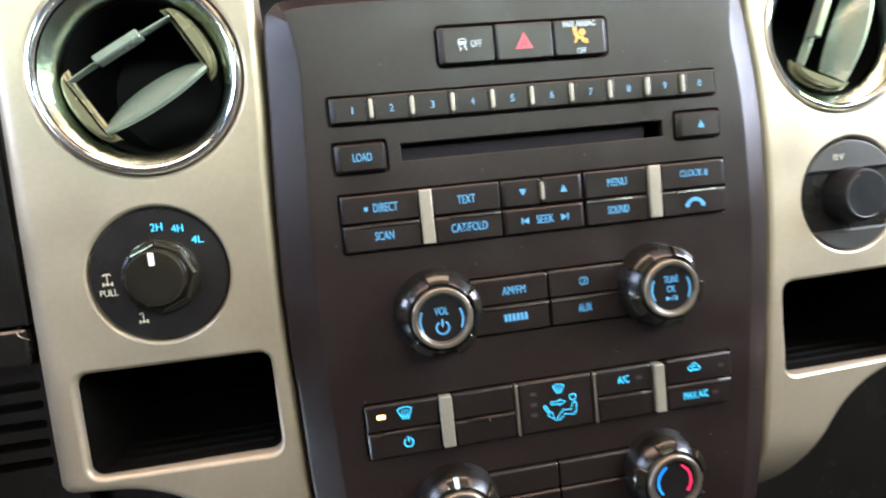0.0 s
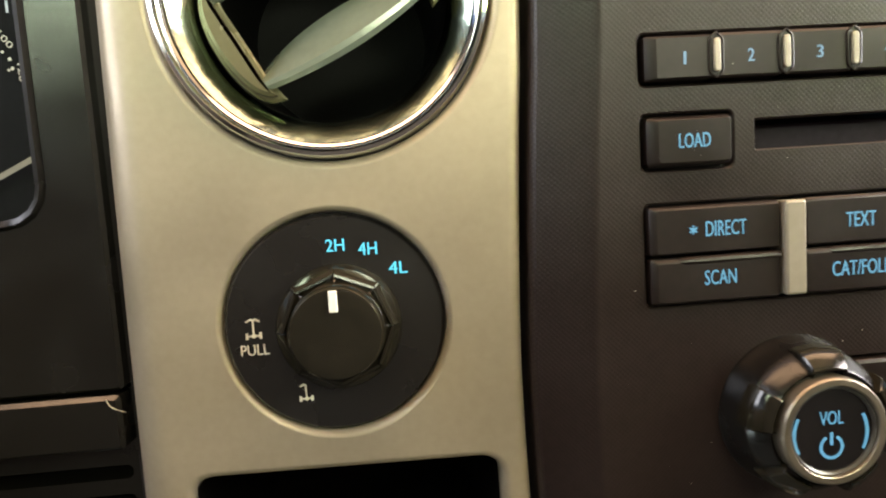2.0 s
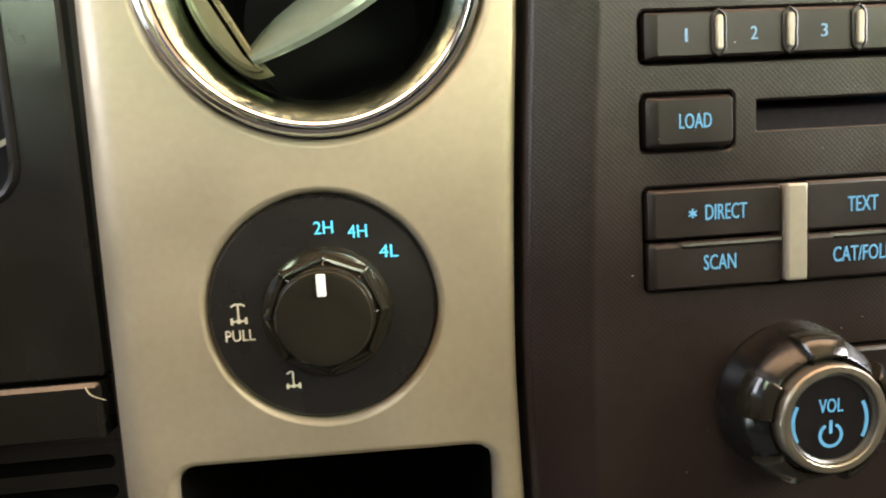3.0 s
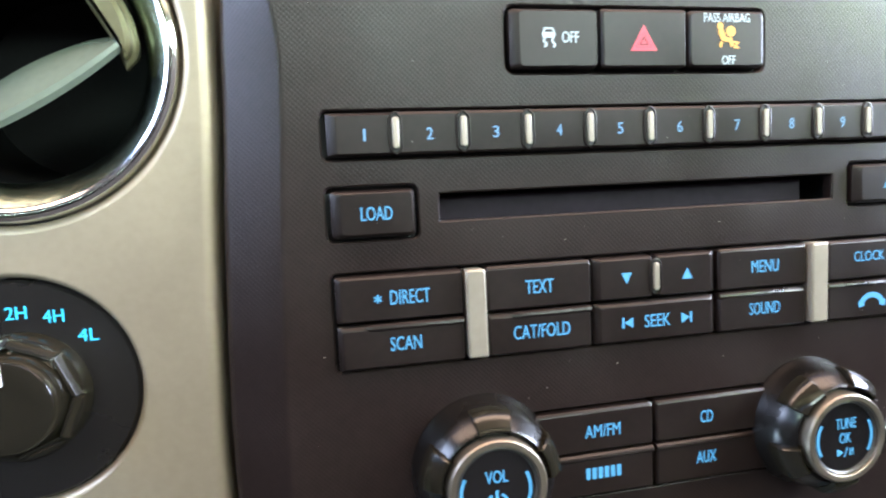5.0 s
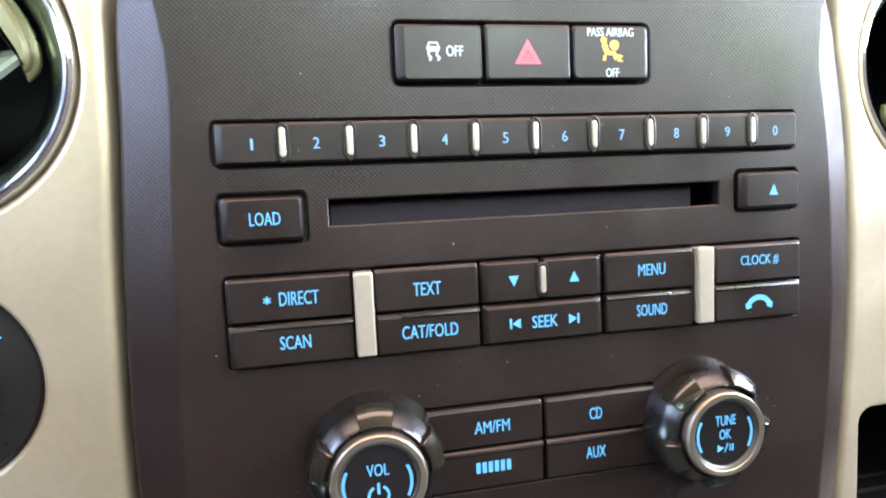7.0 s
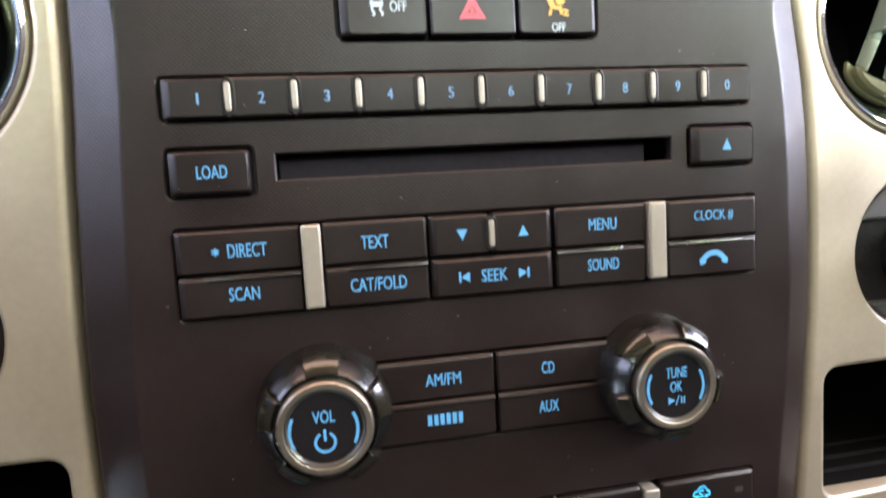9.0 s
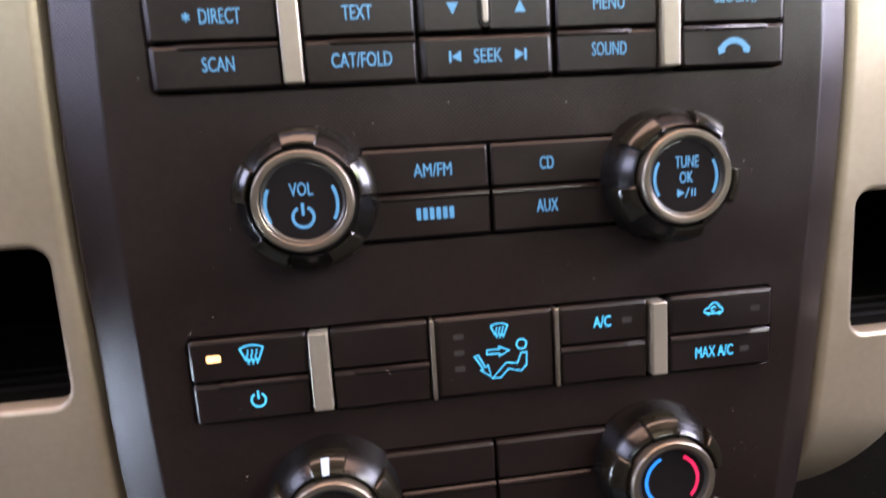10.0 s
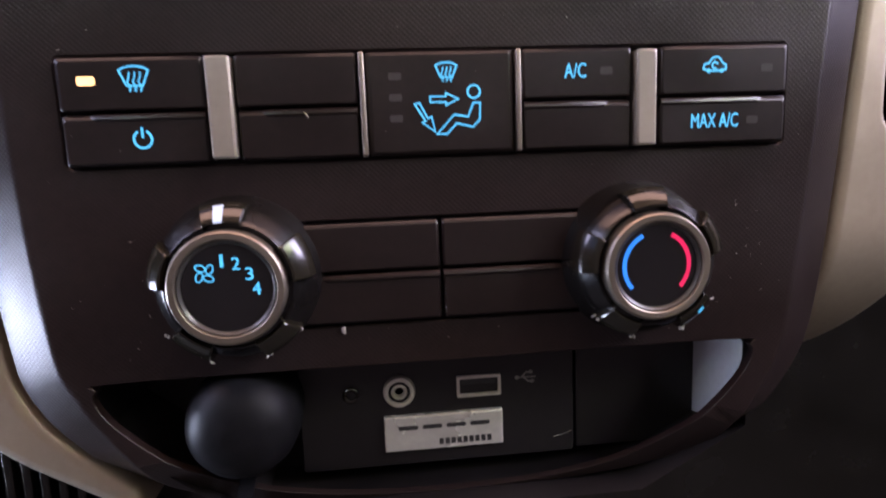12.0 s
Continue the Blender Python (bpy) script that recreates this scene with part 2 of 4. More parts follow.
def key_mesh(x0, x1, z0, z1, front=-0.0022, back=0.0035, l=0.0007, r=0.0007, t=0.0009, b=0.0006, rad=0.0008):
    """A push key: straight sides, chamfers of their own on each side, a slightly crowned face."""
    bm = bmesh.new()
    base = rrect(x0, x1, z0, z1, rad, 3)
    top = rrect(x0 + l, x1 - r, z0 + b, z1 - t, rad * 0.8, 3)
    mid = [(0.45 * p[0] + 0.55 * q[0], 0.45 * p[1] + 0.55 * q[1]) for p, q in zip(base, top)]
    dep = 0.75 * max(l, r, t, b)
    dep = min(dep, 0.0016)
    loops = [loop(bm, base, back), loop(bm, base, front + dep), loop(bm, mid, front + 0.22 * dep), loop(bm, top, front)]
    return skin(bm, loops)


def bar_mesh(x0, x1, z0, z1, front, back, bev=0.0006, rad=0.0006):
    return key_mesh(x0, x1, z0, z1, front, back, bev, bev, bev, bev, rad)


# flat marks: strokes, fills and letters lie in x and z at a depth y, a hair thick
def stroke(bm, pts, w, y, closed=False):
    p = [Vector(q) for q in pts]
    n = len(p)
    left, right = [], []
    for i in range(n):
        if closed:
            e, f = (p[i] - p[i - 1]).normalized(), (p[(i + 1) % n] - p[i]).normalized()
        else:
            e = (p[i] - p[i - 1]).normalized() if i else (p[1] - p[0]).normalized()
            f = (p[i + 1] - p[i]).normalized() if i < n - 1 else e
        m = Vector((-(e.y + f.y), e.x + f.x))
        m = m.normalized() / max(0.55, math.sqrt(max(0.0, (1 + e.dot(f)) / 2)))
        left.append(p[i] + m * w / 2)
        right.append(p[i] - m * w / 2)
    a, b = loop(bm, left, y), loop(bm, right, y)
    for i in range(n if closed else n - 1):
        j = (i + 1) % n
        bm.faces.new((a[i], a[j], b[j], b[i]))
    return bm


def fill(bm, pts, y):
    bm.faces.new(loop(bm, pts, y))
    return bm


def arc(cx, cz, r, a, b, n=16):
    return [(cx + r * math.cos(radians(a + (b - a) * i / n)), cz + r * math.sin(radians(a + (b - a) * i / n))) for i in range(n + 1)]


def text_mesh(bm, words, cx, cz, w, h, y, turn=0.0):
    """Letters of the built-in font, of a given width and capital height, centred on a point."""
    cu = bpy.data.curves.new("letters", "FONT")
    cu.body, cu.size, cu.resolution_u = words, 1.0, 3
    ob = bpy.data.objects.new("letters", cu)
    scene.collection.objects.link(ob)
    dg = bpy.context.evaluated_depsgraph_get()
    me = bpy.data.meshes.new_from_object(ob.evaluated_get(dg))
    xs, ys = [v.co.x for v in me.vertices], [v.co.y for v in me.vertices]
    x0, x1, z0, z1 = min(xs), max(xs), min(ys), max(ys)
    c, s = math.cos(radians(turn)), math.sin(radians(turn))
    # twice, a hair apart, for a heavier stroke
    for dx, dy in ((-0.00005, 0.0), (0.00005, -0.00002)):
        made = []
        for v in me.vertices:
            a, b = ((v.co.x - x0) / (x1 - x0) - 0.5) * (w - 0.0002) + dx, ((v.co.y - z0) / (z1 - z0) - 0.5) * h
            made.append(bm.verts.new((cx + a * c - b * s, y + dy, cz + a * s + b * c)))
        for f in me.polygons:
            bm.faces.new([made[i] for i in f.vertices])
    bpy.data.objects.remove(ob)
    bpy.data.curves.remove(cu)
    bpy.data.meshes.remove(me)
    return bm


def legend(words, cx, cz, w, h, parent, y=-0.00235, mat=None, turn=0.0, name="legend"):
    return part(name, text_mesh(bmesh.new(), words, cx, cz, w, h, y, turn), mat or G_BLUE, parent, "backlit lettering")


# ---------------------------------------------------------------- the place round it: cabin and outdoors
def box_mesh(x0, x1, y0, y1, z0, z1):
    bm = bmesh.new()
    v = [bm.verts.new((x, y, z)) for x in (x0, x1) for y in (y0, y1) for z in (z0, z1)]
    for f in ((0, 1, 3, 2), (4, 6, 7, 5), (0, 4, 5, 1), (2, 3, 7, 6), (0, 2, 6, 4), (1, 5, 7, 3)):
        bm.faces.new([v[i] for i in f])
    return bm


def boxes_mesh(rows):
    bm = bmesh.new()
    for r in rows:
        b = box_mesh(*r)
        me = bpy.data.meshes.new("tmp")
        b.to_mesh(me)
        b.free()
        bm.from_mesh(me)
        bpy.data.meshes.remove(me)
    return bm


solid("floor", box_mesh(-0.85, 0.85, -1.45, 0.5, -1.30, -0.66), M_CARPET, "dark carpeted cabin floor", "floor", "structure")
solid("ceiling", box_mesh(-0.85, 0.85, -1.45, -0.36, 0.70, 0.75), M_LINER, "tan cloth headliner", "ceiling", "structure")
for name, sx, words in (("wall_left", -1, "dark cabin side with a window and an open doorway foot"), ("wall_right", 1, "dark cabin side trim with a window opening")):
    a, b = sorted((sx * 0.80, sx * 0.85))
    rows = [(a, b, -1.45, 0.5, -0.66, -0.48), (a, b, -1.45, 0.5, 0.54, 0.70), (a, b, -1.45, -1.25, -0.48, 0.54), (a, b, -0.03, 0.5, 0.06, 0.54)]
    rows += [(a, b, -1.25, -0.20, -0.48, 0.06), (a, b, -0.20, 0.5, -0.04, 0.06), (a, b, 0.24, 0.5, -0.48, -0.04)] if sx < 0 else [(a, b, -1.25, 0.5, -0.48, 0.06)]
    solid(name, boxes_mesh(rows),
          M_CABIN, words, "wall", "structure")
# unseen wall added ahead of the rear lamp; its sill keeps light off the lower panel
solid("rear_light_blocker", boxes_mesh([(-0.8, -0.52, -0.80, -0.75, -0.66, 0.34), (-0.52, 0.8, -0.80, -0.75, -0.66, 0.27), (-0.8, 0.8, -0.80, -0.75, 0.63, 0.70), (0.66, 0.8, -0.80, -0.75, 0.27, 0.63)]),
      M_CABIN, "added dark wall behind the camera, with an opening, that shades the lower panel", "wall", "structure")
solid("wall_front", boxes_mesh([(-0.8, 0.8, 0.16, 0.5, -0.66, 0.16)]), M_CABIN, "dark body of the dashboard", "wall", "structure")
solid("ground", box_mesh(-400, 400, -400, 400, -1.35, -1.30), M_GRASS, "grass round the parked vehicle", "ground", "structure")


def foliage_backdrop():
    rng = random.Random(5)
    bm = bmesh.new()
    for ring, (rad, n) in enumerate(((7.0, 900), (9.0, 900))):
        for i in range(n):
            a = math.tau * rng.random()
            if abs((a - math.pi / 2 + math.pi) % math.tau - math.pi) < 0.9:
                continue
            z = -1.2 + 5.0 * rng.random() ** 1.2
            c = Vector((rad * math.cos(a) * rng.uniform(0.9, 1.1), rad * math.sin(a) * rng.uniform(0.9, 1.1), z))
            s = rng.uniform(0.15, 0.5)
            u = Vector((rng.uniform(-1, 1), rng.uniform(-1, 1), rng.uniform(-1, 1))).normalized()
            w = u.orthogonal().normalized()
            bm.faces.new([bm.verts.new(c + s * (u * p + w * q)) for p, q in ((-1, 0), (0, -0.5), (1, 0), (0, 0.5))])
    return bm


solid("backdrop", foliage_backdrop(), M_LEAF, "far green trees round the vehicle", "trees", "structure")

# ---------------------------------------------------------------- centre panel
# the panel's edge from the middle of the top to the middle of the foot, on the passenger's and on the driver's side
EDGE_RIGHT = [(0.0, 0.0765), (0.060, 0.0765), (0.101, 0.0765), (0.1110, 0.0733), (0.1155, 0.0640), (0.1185, 0.0480), (0.1215, 0.0290), (0.1235, 0.0090), (0.1246, -0.0150),
              (0.1250, -0.0400), (0.1241, -0.0650), (0.1224, -0.0900), (0.1203, -0.1130), (0.1181, -0.1400), (0.1164, -0.1580), (0.1140, -0.1800), (0.1112, -0.1950), (0.1062, -0.2062),
              (0.0990, -0.2160), (0.0905, -0.2250), (0.0800, -0.2330), (0.0540, -0.2424), (0.0, -0.2476)]
EDGE_LEFT = [(0.0, 0.0765), (0.060, 0.0765), (0.104, 0.0765), (0.1145, 0.0730), (0.1188, 0.0630), (0.1206, 0.0290), (0.1222, 0.0050), (0.1237, -0.0250), (0.1247, -0.0550),
             (0.1245, -0.0850), (0.1238, -0.1090), (0.1234, -0.1330), (0.1228, -0.1500), (0.1218, -0.1670), (0.1200, -0.1850), (0.1180, -0.1955), (0.1128, -0.2056),
             (0.1062, -0.2132), (0.0960, -0.2230), (0.0840, -0.2318), (0.0560, -0.2424), (0.0, -0.2476)]
RIGHT, LEFT = spline(EDGE_RIGHT, 5), spline(EDGE_LEFT, 5)
OUTLINE = RIGHT + [(-x, z) for x, z in reversed(LEFT[1:-1])]
RECESS_HALF = [(0.0, -0.1925), (0.080, -0.1925), (0.0865, -0.1945), (0.0868, -0.199), (0.0815, -0.207), (0.0690, -0.2185), (0.050, -0.231), (0.025, -0.237), (0.0, -0.2385)]
RR = spline(RECESS_HALF, 4)
RECESS = RR + [(-1.10 * x, z) for x, z in reversed(RR[1:-1])]


def side_inset(k):
    """How far the face lies within the outline: wide at the flanks, narrow at the top."""
    def inset(x, z):
        side = min(1.0, max(0.0, (abs(x) - 0.075) / 0.038))
        top = 0.0055 + 0.0105 * side * min(1.0, max(0.0, (0.0775 - z) / 0.030)) ** 0.5
        low = min(1.0, max(0.0, (-0.2250 - z) / 0.010))
        return k * (top + low * (0.0068 - top))
    return inset


panel = thing("control_panel", (0, 0.02, -0.255), "charcoal textured plastic centre control panel with backlit keys and knobs", "control panel")
WELLS = [  # x0, x1, z0, z1, corner, depth
    (-0.0435, 0.0390, 0.0400, 0.0587, 0.0030, 0.004),
    (-0.0950, 0.0930, 0.0178, 0.0310, 0.0020, 0.004),
    (-0.0950, -0.0700, -0.0040, 0.0108, 0.0020, 0.004),
    (0.0698, 0.0942, -0.0026, 0.0117, 0.0020, 0.004),
    (-0.0640, 0.0640, 0.0003, 0.0080, 0.0004, 0.0035),
    (-0.0948, 0.0952, -0.0398, -0.0125, 0.0018, 0.004),
    (-0.0470, 0.0440, -0.0862, -0.0577, 0.0015, 0.004),
    (-0.0948, 0.0932, -0.1372, -0.1102, 0.0018, 0.004),
    (-0.0470, 0.0420, -0.1812, -0.1528, 0.0015, 0.004),
]
bm = bmesh.new()
# rounded flank from the seam up to the face
prof = ((0.0, 0.055), (0.0, 0.0106), (0.02, 0.0094), (0.06, 0.0084), (0.10, 0.0078), (0.94, 0.0004), (0.975, 0.00016), (1.01, 0.00003), (1.04, 0.0), (1.07, 0.0))
rings = [loop(bm, inward(OUTLINE, side_inset(k)), y) for k, y in prof]
skin(bm, rings, last=False)
holes = []
for x0, x1, z0, z1, r, d in WELLS:
    a, b = loop(bm, rrect(x0 - 0.0004, x1 + 0.0004, z0 - 0.0004, z1 + 0.0004, r), 0.0), loop(bm, rrect(x0, x1, z0, z1, r), 0.0004)
    c = loop(bm, rrect(x0, x1, z0, z1, r), d)
    skin(bm, [a, b, c], last=False)
    holes.append(a)
a, b, c = loop(bm, RECESS, 0.0), loop(bm, inward(RECESS, 0.0002), 0.0002), loop(bm, inward(RECESS, 0.0003), 0.0026)
skin(bm, [a, b, c], last=False)
filled(bm, [rings[-1], a, *holes])
# the border below the recess rolls back under the panel
for v in bm.verts:
    v.co.y += 0.55 * max(0.0, -0.2165 - v.co.z)
part("fascia", bm, M_PANEL, panel, "textured charcoal face with chamfered flanks", 11)
for x0, x1, z0, z1, r, d in WELLS:
    if r > 0.001:
        part("well", fill(bmesh.new(), rrect(x0 - 0.001, x1 + 0.001, z0 - 0.001, z1 + 0.001, r), d), M_WELL, panel, "dark recess")
bm = bmesh.new()
skin(bm, [loop(bm, rrect(-0.0640 - g, 0.0640 + g, 0.0003 - g, 0.0080 + g * 1.3, 0.0004), y) for g, y in ((0.0, 0.0034), (0.006, 0.0036), (0.006, 0.0320))])
slot = part("disc_slot", bm, M_WELL, panel, "black disc slot")
part("dust_flap", bar_mesh(-0.0636, 0.0572, -0.0010, 0.0069, 0.0056, 0.0070, 0.0003, 0.0003), M_FLAP, slot, "dark felt dust flap")
cav = [(0.0873, -0.1915), (-0.0965, -0.1915), (-0.0965, -0.2080), (-0.0580, -0.2385), (0.0550, -0.2385), (0.0873, -0.2210)]
bm = bmesh.new()
skin(bm, [loop(bm, cav, y) for y in (0.0024, 0.0360)], last=False)
part("recess_wall", bm, M_BLACK, panel, "dark walls of the lower recess")
bm = bmesh.new()
bm.faces.new([bm.verts.new((0.0858 - 0.235 * (y - 0.0030), y, z)) for y, z in ((0.0030, -0.2000), (0.0100, -0.2240), (0.0226, -0.2280), (0.0226, -0.1940), (0.0040, -0.1940), (0.0030, -0.1950))])
part("recess_cheek", bm, M_CHEEK, panel, "pale grey satin inner side of the recess")
part("recess_back", fill(bmesh.new(), inward(cav, -0.0008), 0.0360), M_BLACK, panel, "dark back of the lower recess")
part("side_plate", bar_mesh(0.0412, 0.0816, -0.2335, -0.1965, 0.0222, 0.0359, 0.0004, 0.0006), M_BLACK, panel, "dark plate beside the ports")
bm = bmesh.new()
fill(bm, rrect(-0.0062, 0.0072, 0.0114, 0.0146, 0.0004), 0.0310)
part("slot_light", bm, G_DIM, slot, "dim blue light at the back of the disc slot")


def push_key(x0, x1, z0, z1, lip=None, **kw):
    """A key of the panel; lip: the stretch of its upper edge, as shares of its width, that carries a raised finger ridge."""
    o = part("key", key_mesh(x0, x1, z0, z1, **kw), M_KEY, panel)
    if lip:
        a, b = x0 + lip[0] * (x1 - x0), x0 + lip[1] * (x1 - x0)
        f = kw.get("front", -0.0022)
        bm = bmesh.new()
        e0, e1 = (0.0 if lip[0] == 0 else 0.0018), (0.0 if lip[1] == 1 else 0.0018)
        sec = ((f + 0.0020, z1 + 0.0001), (f + 0.0004, z1 + 0.0001), (f - 0.0003, z1 - 0.0004), (f - 0.0005, z1 - 0.0011), (f + 0.0001, z1 - 0.0019), (f + 0.0020, z1 - 0.0019))
        cols = [[bm.verts.new((x, y + (0.0008 if q in (0, 3) else 0.0), z)) for y, z in sec] for q, x in enumerate((a, a + max(e0, 0.0001), b - max(e1, 0.0001), b))]
        skin(bm, cols, first=True)
        part("ridge", bm, M_RIDGE, o, "polished finger ridge")
    return o


# row of three switches on top
Y = -0.00235
k = push_key(-0.0423, -0.0163, 0.0412, 0.0575, l=0.0026, t=0.0010, rad=0.0014)
b = bmesh.new()
CX, CZ, CS = -0.0314, 0.0494, 0.72


def car(pts):
    return [(CX + CS * u, CZ + CS * v) for u, v in pts]


fill(b, car([(-0.0018, 0.0037), (0.0018, 0.0037), (0.0028, 0.0015), (0.0024, -0.0001), (-0.0024, -0.0001), (-0.0028, 0.0015)]), Y)
stroke(b, spline(car([(-0.0017, -0.0001), (-0.0020, -0.0015), (-0.0010, -0.0025), (-0.0018, -0.0037)]), 4), 0.0006, Y)
stroke(b, spline(car([(0.0017, -0.0001), (0.0014, -0.0015), (0.0024, -0.0025), (0.0018, -0.0037)]), 4), 0.0006, Y)
part("symbol", b, G_WHITE, k, "pale skidding car symbol")
b = bmesh.new()
fill(b, car([(-0.0014, 0.0030), (0.0014, 0.0030), (0.0019, 0.0019), (-0.0019, 0.0019)]), Y - 0.0001)
part("symbol", b, M_KEY, k, "dark glass of the car symbol")
legend("OFF", -0.0250, 0.0495, 0.0052, 0.0031, k, mat=G_WHITE)
k = push_key(-0.0155, 0.0113, 0.0412, 0.0575, l=0.0008, t=0.0010)
b = bmesh.new()
for s, w in ((0.0039, 0.0011), (0.0022, 0.0006)):
    stroke(b, [(-0.0025 + s * math.cos(radians(q)), 0.0482 + s * math.sin(radians(q))) for q in (90, 210, 330)], w, Y, True)
fill(b, [(-0.0025 + 0.0011 * math.cos(radians(q)), 0.0482 + 0.0011 * math.sin(radians(q))) for q in (90, 210, 330)], Y)
part("symbol", b, G_HAZARD, k, "red warning triangle")
k = push_key(0.0121, 0.0376, 0.0412, 0.0575, l=0.0008, r=0.0014, t=0.0010, rad=0.0014)
legend("PASS AIRBAG", 0.0245, 0.0553, 0.0155, 0.0026, k, mat=G_WHITE)
legend("OFF", 0.0250, 0.0431, 0.0046, 0.0027, k, mat=G_WHITE)
b = bmesh.new()
fill(b, circle(0.0222, 0.0529, 0.0011, 14), Y)
stroke(b, [(0.0222, 0.0518), (0.0229, 0.0501), (0.0236, 0.0488)], 0.0019, Y - 0.00003)
stroke(b, [(0.0234, 0.0490), (0.0256, 0.0490), (0.0262, 0.0470)], 0.0012, Y - 0.00006)
stroke(b, [(0.0226, 0.0484), (0.0222, 0.0468)], 0.0010, Y - 0.00002)
fill(b, circle(0.0257, 0.0514, 0.0016, 14), Y - 0.00001)
stroke(b, [(0.0266, 0.0484), (0.0280, 0.0480), (0.0270, 0.0468), (0.0284, 0.0467)], 0.0007, Y - 0.00004)
part("symbol", b, G_AMBER, k, "amber airbag-off symbol")

# preset keys 1 to 0 with silver pins between them
CUTS = [-0.0940, -0.0755, -0.0569, -0.0384, -0.0198, -0.0010, 0.0182, 0.0374, 0.0562, 0.0745, 0.0922]
for i, digit in enumerate("1234567890"):
    k = push_key(CUTS[i] + 0.0004, CUTS[i + 1] - 0.0004, 0.0188, 0.0301, l=0.0026 if i == 0 else 0.0005, r=0.0005, t=0.0009, rad=0.0006)
    legend(digit, (CUTS[i] + CUTS[i + 1]) / 2 + (0.001 if i == 0 else 0), 0.0241, 0.0008 if digit == "1" else 0.0019, 0.0032, k, mat=G_DIGIT)


def divider_pin(x, z0, z1, rim):
    """A silver capsule in a dark slot whose ends run out to points, with a fine raised rim round it."""
    half, mid = 0.00165, (z0 + z1) / 2

    def capsule(w, grow, point):
        top = [(x + w * math.cos(radians(q)), z1 - half + w * math.sin(radians(q)) + grow) for q in (0, 30, 60)]
        right = top + [(x, z1 + point)]
        up = right + [(2 * x - a, b) for a, b in reversed(top)]
        return up + [(2 * x - a, 2 * mid - b) for a, b in up]

    bm = bmesh.new()
    skin(bm, [loop(bm, capsule(w, g, p), y) for w, g, p, y in ((0.0021, 0.0003, rim, -0.0015), (0.0020, 0.0002, rim, -0.0026), (0.0017, 0.0001, 0.6 * rim, -0.0027), (0.0015, 0.0, 0.5 * rim, -0.0020))], last=False)
    seat = part("pin_seat", bm, M_KEY, panel, "raised rim of a divider pin")
    bm = bmesh.new()
    bm.faces.new(loop(bm, capsule(0.0016, 0.0, 0.55 * rim), -0.00232))
    part("slot", bm, M_WELL, seat, "dark slot of a divider pin")
    part("pin", bar_mesh(x - 0.00085, x + 0.00085, z0 + 0.0007, z1 - 0.0007, -0.0032, -0.0015, 0.0003, 0.0008), M_BAR, seat, "silver divider pin")


for x in CUTS[1:-1]:
    divider_pin(x, 0.0196, 0.0293, 0.0010)

# load and eject
k = push_key(-0.0937, -0.0712, -0.0030, 0.0097, l=0.0026, r=0.0008, t=0.0010, b=0.0010, rad=0.0012)
legend("LOAD", -0.0817, 0.0034, 0.0086, 0.0037, k, mat=G_RADIO)
k = push_key(0.0708, 0.0933, -0.0016, 0.0107, l=0.0024, r=0.0008, t=0.0010, b=0.0010, rad=0.0012)
part("symbol", fill(bmesh.new(), [(0.0813, 0.0028), (0.0847, 0.0028), (0.0830, 0.0066)], Y), G_RADIO, k, "eject triangle")

# two rows of audio keys
T0, T1, B0, B1 = -0.0260, -0.0133, -0.0391, -0.0268
UP = dict(t=0.0010, b=0.0006)
LOW = dict(t=0.0014, b=0.0008)
k = push_key(-0.0940, -0.0589, T0, T1, l=0.0016, r=0.0004, **UP)
legend("DIRECT", -0.0739, -0.0196, 0.0112, 0.0040, k, mat=G_RADIO)
b = bmesh.new()
for i in range(3):
    c, d = 0.0012 * math.cos(radians(90 + 60 * i)), 0.0012 * math.sin(radians(90 + 60 * i))
    stroke(b, [(-0.0828 - c, -0.0197 - d), (-0.0828 + c, -0.0197 + d)], 0.00045, Y - 0.00003 * i)
part("symbol", b, G_RADIO, k, "small star symbol")
k = push_key(-0.0940, -0.0589, B0, B1, (0.20, 1), l=0.0016, r=0.0004, **LOW)
legend("SCAN", -0.0757, -0.0324, 0.0088, 0.0039, k, mat=G_RADIO)
k = push_key(-0.0521, -0.0206, T0, T1, **UP)
legend("TEXT", -0.0366, -0.0198, 0.0086, 0.0039, k, mat=G_RADIO)
k = push_key(-0.0521, -0.0206, B0, B1, (0.20, 1), **LOW)
legend("CAT/FOLD", -0.0362, -0.0327, 0.0173, 0.0040, k, mat=G_RADIO)
k = push_key(-0.0196, -0.0006, T0, T1, l=0.0020, **UP)
part("symbol", fill(bmesh.new(), [(-0.0111, -0.0180), (-0.0077, -0.0180), (-0.0094, -0.0214)], Y), G_RADIO, k, "down triangle")
k = push_key(0.0006, 0.0204, T0, T1, r=0.0020, **UP)
part("symbol", fill(bmesh.new(), [(0.0088, -0.0212), (0.0122, -0.0212), (0.0105, -0.0178)], Y), G_RADIO, k, "up triangle")
divider_pin(0.0, -0.0246, -0.0148, 0.0006)
k = push_key(-0.0196, 0.0204, B0, B1, l=0.0020, r=0.0020, **LOW)
legend("SEEK", 0.0004, -0.0330, 0.0086, 0.0039, k, mat=G_RADIO)
b = bmesh.new()
for sx in (-1, 1):
    cx = 0.0004 + sx * 0.0098
    fill(b, [(cx - sx * 0.0018, -0.0314), (cx - sx * 0.0018, -0.0346), (cx + sx * 0.0010, -0.0330)], Y)
    stroke(b, [(cx + sx * 0.0014, -0.0314), (cx + sx * 0.0014, -0.0346)], 0.0007, Y)
part("symbol", b, G_RADIO, k, "skip arrows")
k = push_key(0.0214, 0.0528, T0, T1, **UP)
legend("MENU", 0.0375, -0.0193, 0.0098, 0.0038, k, mat=G_RADIO)
